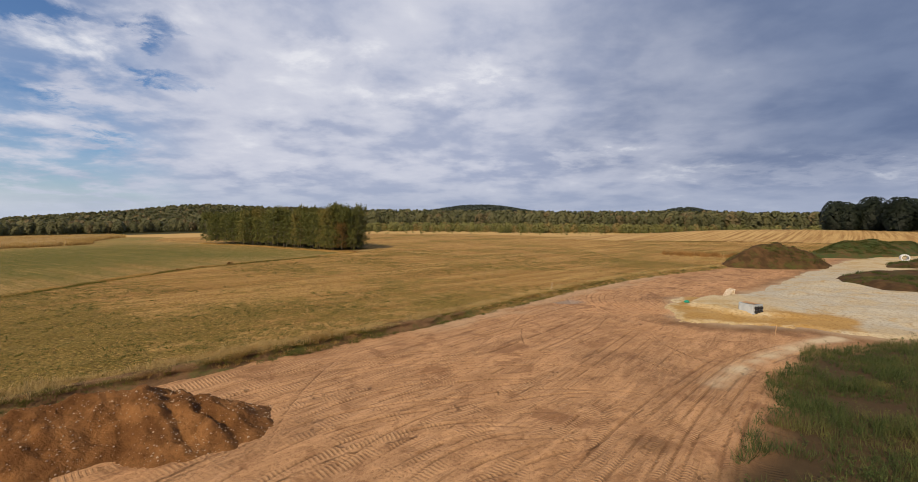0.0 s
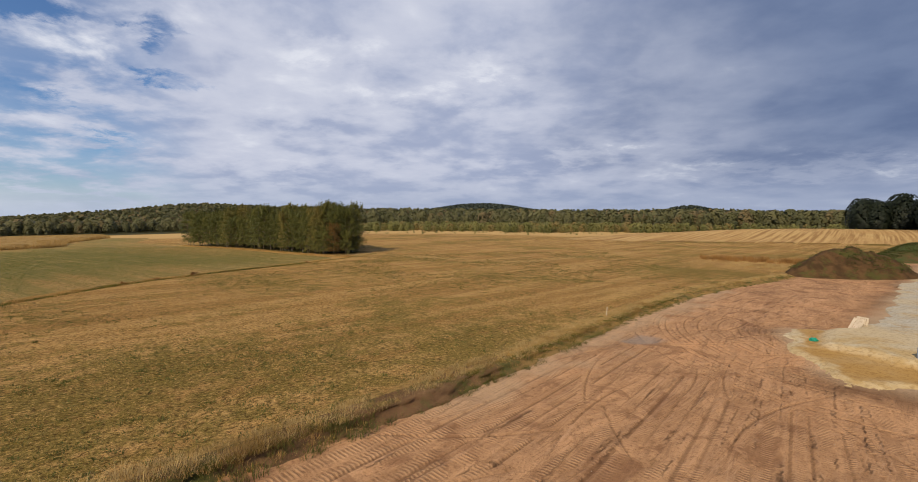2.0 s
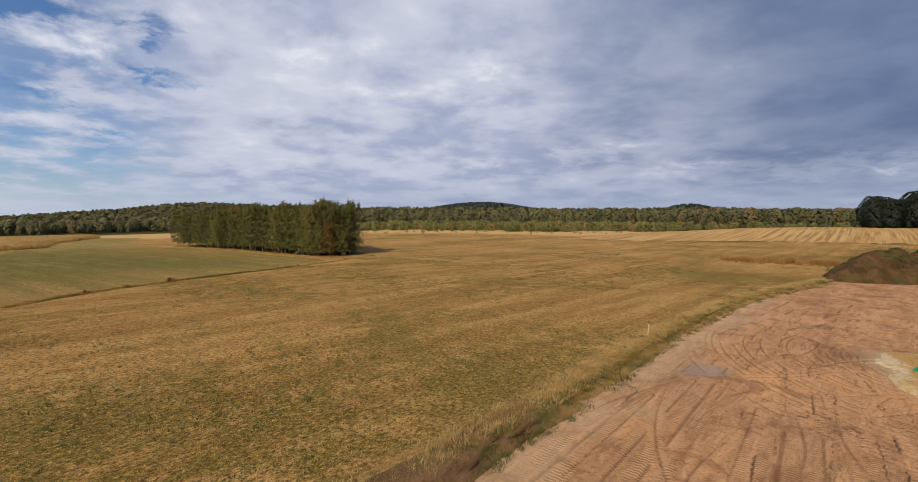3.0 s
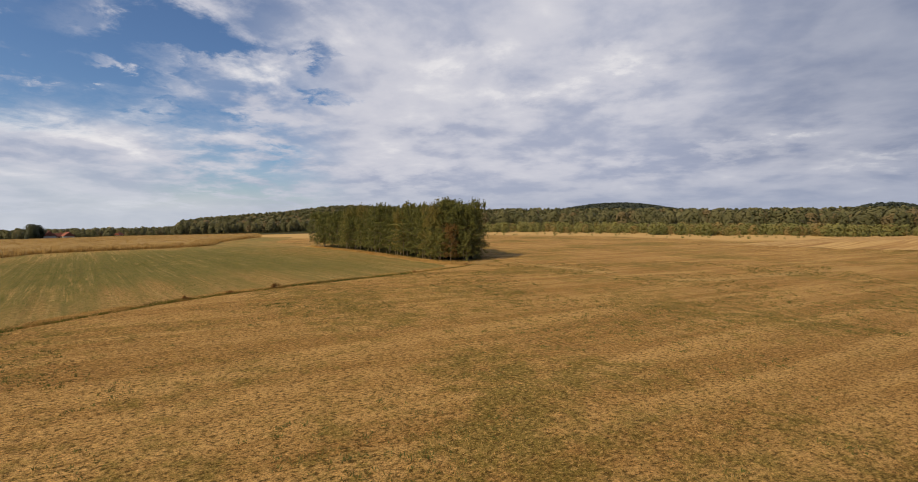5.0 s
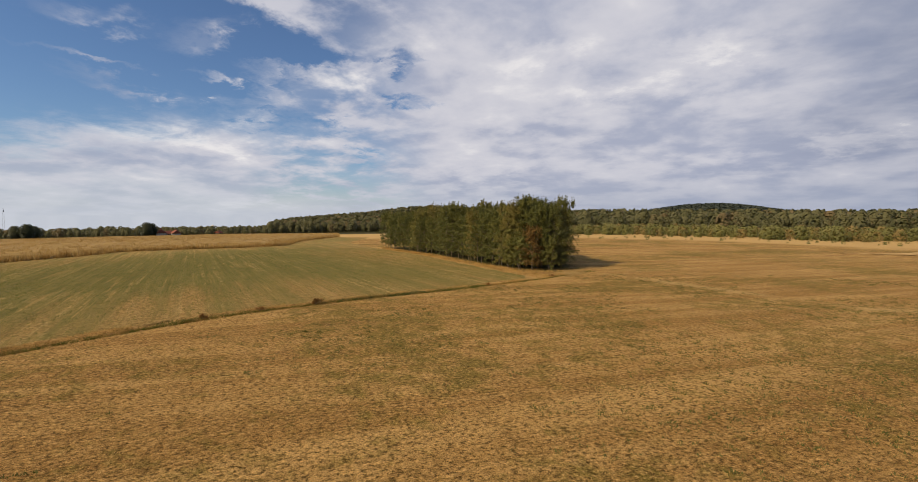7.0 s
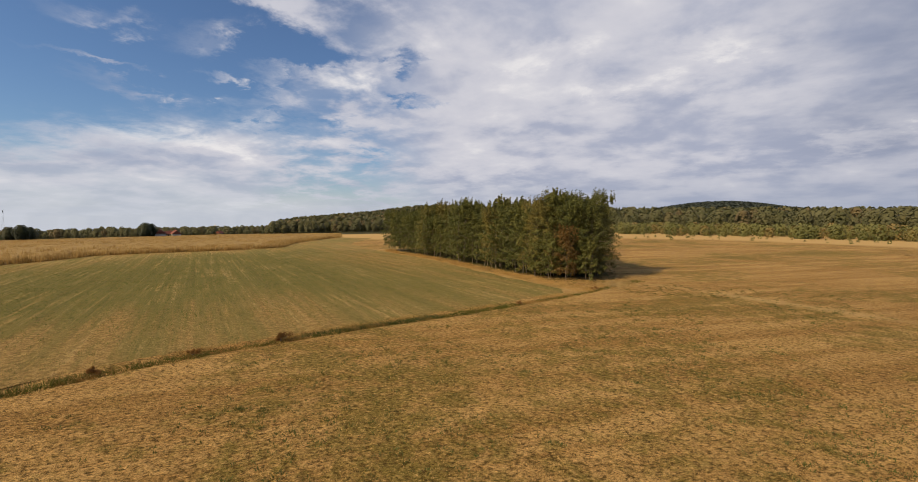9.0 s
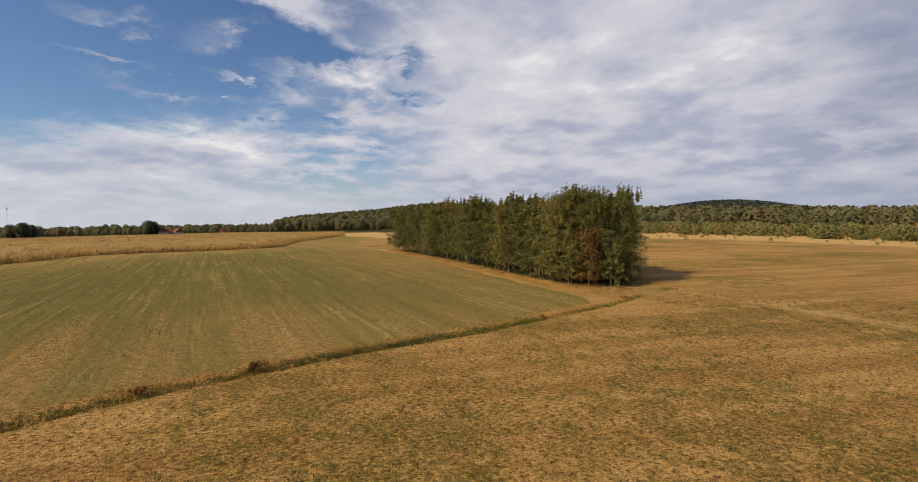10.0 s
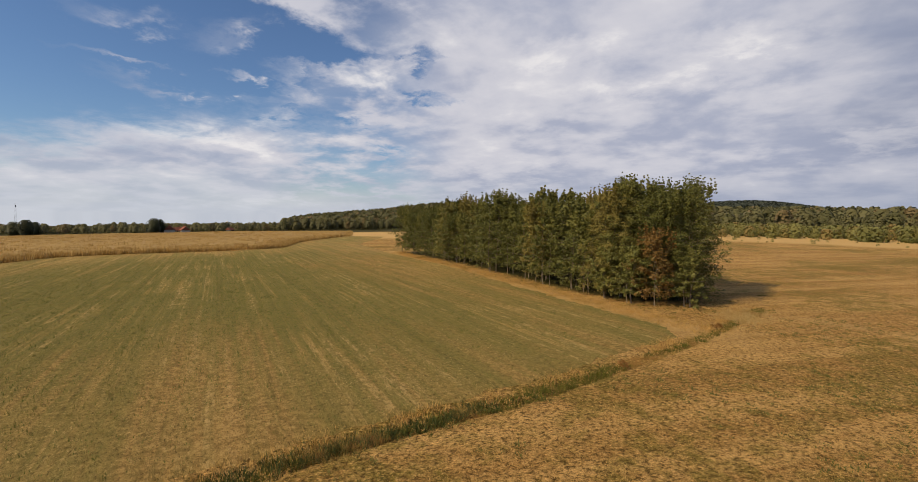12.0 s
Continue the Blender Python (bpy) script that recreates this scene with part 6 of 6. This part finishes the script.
def pebbles(name, n, centre, spread, size, seed, label, height):
    """Small stones, thrown loosely over a surface."""
    rng = np.random.default_rng(seed)
    base = np.array([(1, 0, 0), (0, 1, 0), (-1, 0, 0), (0, -1, 0), (0, 0, 0.8), (0, 0, -0.5)], float)
    tri = np.array([(0, 1, 4), (1, 2, 4), (2, 3, 4), (3, 0, 4), (1, 0, 5), (2, 1, 5), (3, 2, 5), (0, 3, 5)])
    q = rng.normal(centre, spread, (n, 2))
    z = height(q[:, 0], q[:, 1])
    q, z = q[z > -1], z[z > -1]
    s = size * rng.uniform(0.4, 1.4, len(q)) ** 1.5
    v = base[None] * rng.uniform(0.6, 1.3, (len(q), 6, 1)) * s[:, None, None] + np.column_stack([q, z])[:, None, :]
    f = tri[None] + (np.arange(len(q)) * 6)[:, None, None]
    tagged(mesh_from(name, v.reshape(-1, 3), f.reshape(-1, 3), STONE), label, "pebbles", kind="stuff")


concrete_chamber()
pallet((26.9, 37.8, 0.0), -78, 56, "pale wooden pallet leaning on another behind the sand pad")
pallet((27.5, 37.9, 0.0), -74, 80, "weathered wooden pallet standing on edge behind another")
plastic_sheet()
concrete_pipe()
stake(9.85, 40.1, 0.33, 0.72, PALLET_WOOD, "pale wooden survey stake in the meadow")
stake(21.8, 22.1, 0.0, 0.75, BOARD, "brown wooden survey stake beside the sand pad", 6)
pebbles("loose_stones", 150, (3, 12), (7, 9), 0.022, 301, "small pale stones on the dirt yard", lambda x, y: np.where(inside(x, y, YARD) > 0.5, dirt_height(x, y) + 0.01, -9))


# ---- the village and masts beyond the fields ----
def house(at, turn, long_, deep, eaves, roof_h, label):
    root = thing("house", at, turn, label, "house", "village houses")
    part("wall", box((long_, deep, eaves), (0, 0, eaves / 2)), PLASTER, root)
    bm = bmesh.new()
    o = 0.5
    pts = [(-long_ / 2 - o, -deep / 2 - o, eaves - 0.25), (long_ / 2 + o, -deep / 2 - o, eaves - 0.25), (long_ / 2 + o, 0, eaves + roof_h), (-long_ / 2 - o, 0, eaves + roof_h),
           (long_ / 2 + o, deep / 2 + o, eaves - 0.25), (-long_ / 2 - o, deep / 2 + o, eaves - 0.25)]
    v = [bm.verts.new(p) for p in pts]
    for f in ((0, 1, 2, 3), (3, 2, 4, 5), (1, 4, 2), (0, 3, 5), (0, 5, 4, 1)):
        bm.faces.new([v[i] for i in f])
    roof = part("roof", bm, ROOF, root, "red tiled gable roof")
    part("chimney", box((0.6, 0.6, 1.6), (long_ * 0.2, 0.4, eaves + roof_h)), ROOF, roof)
    for k in range(3):
        for side in (-1, 1):
            part("window", box((1.2, 0.08, 1.3), (-long_ / 3 + k * long_ / 3, side * (deep / 2 + 0.02), eaves * 0.55)), GLASS_DARK, root)


def far_place(angle, dist):
    x, y = -5 - math.sin(radians(angle)) * dist, 20 + math.cos(radians(angle)) * dist
    return x, y, float(terrain(x, y)) - 0.1


for angle, dist, turn, size in ((60.4, 462, 152, 0.85), (59.7, 466, 100, 0.6), (59.1, 460, 160, 0.7), (55.2, 480, 120, 0.5)):
    house(far_place(angle, dist), turn, 13 * size, 8.5 * size, 3.2 * size, 3.8 * size, "plastered house with red tiled roof among trees")
for angle, dist, turn in ((38.6, 600, 20), (37.7, 605, 20), (36.8, 610, 24)):
    x, y, z = far_place(angle, dist)
    house((x, y, z), turn, 11, 8, 7.0, 3.0, "pale house with reddish roof on the wooded slope")


def mast(angle, dist, high, label):
    root = thing("lattice_mast", far_place(angle, dist), 15, label, "mast")
    for a in range(3):
        bm = bmesh.new()
        limb(bm, (1.6 * math.cos(a * 2.094), 1.6 * math.sin(a * 2.094), 0), (0.3 * math.cos(a * 2.094), 0.3 * math.sin(a * 2.094), high), 0.06, 0.035, 6)
        part("leg", bm, STEEL, root)
    for k in range(10):
        bm = bmesh.new()
        r0, r1 = 1.6 - 1.3 * k / 10, 1.6 - 1.3 * (k + 1) / 10
        for a in range(3):
            p = (r0 * math.cos(a * 2.094), r0 * math.sin(a * 2.094), high * k / 10)
            q = (r1 * math.cos((a + 1) * 2.094), r1 * math.sin((a + 1) * 2.094), high * (k + 1) / 10)
            limb(bm, p, q, 0.02, 0.02, 4)
        part("brace", bm, STEEL, root)
    part("antenna", rod(0.4, 2.0, (0, 0, high - 2.5), sides=10), STEEL, root, "grey antenna drum")


mast(72.4, 640, 27, "grey lattice radio mast on the horizon")
silo = thing("silo", far_place(56.0, 620), 0, "white round silo above the tree tops", "silo")
part("drum", rod(2.0, 9, (0, 0, 4.5), sides=20), PLASTER, silo)
part("cap", rod(2.1, 1.2, (0, 0, 9.6), sides=20, top=0.4), PLASTER, silo)
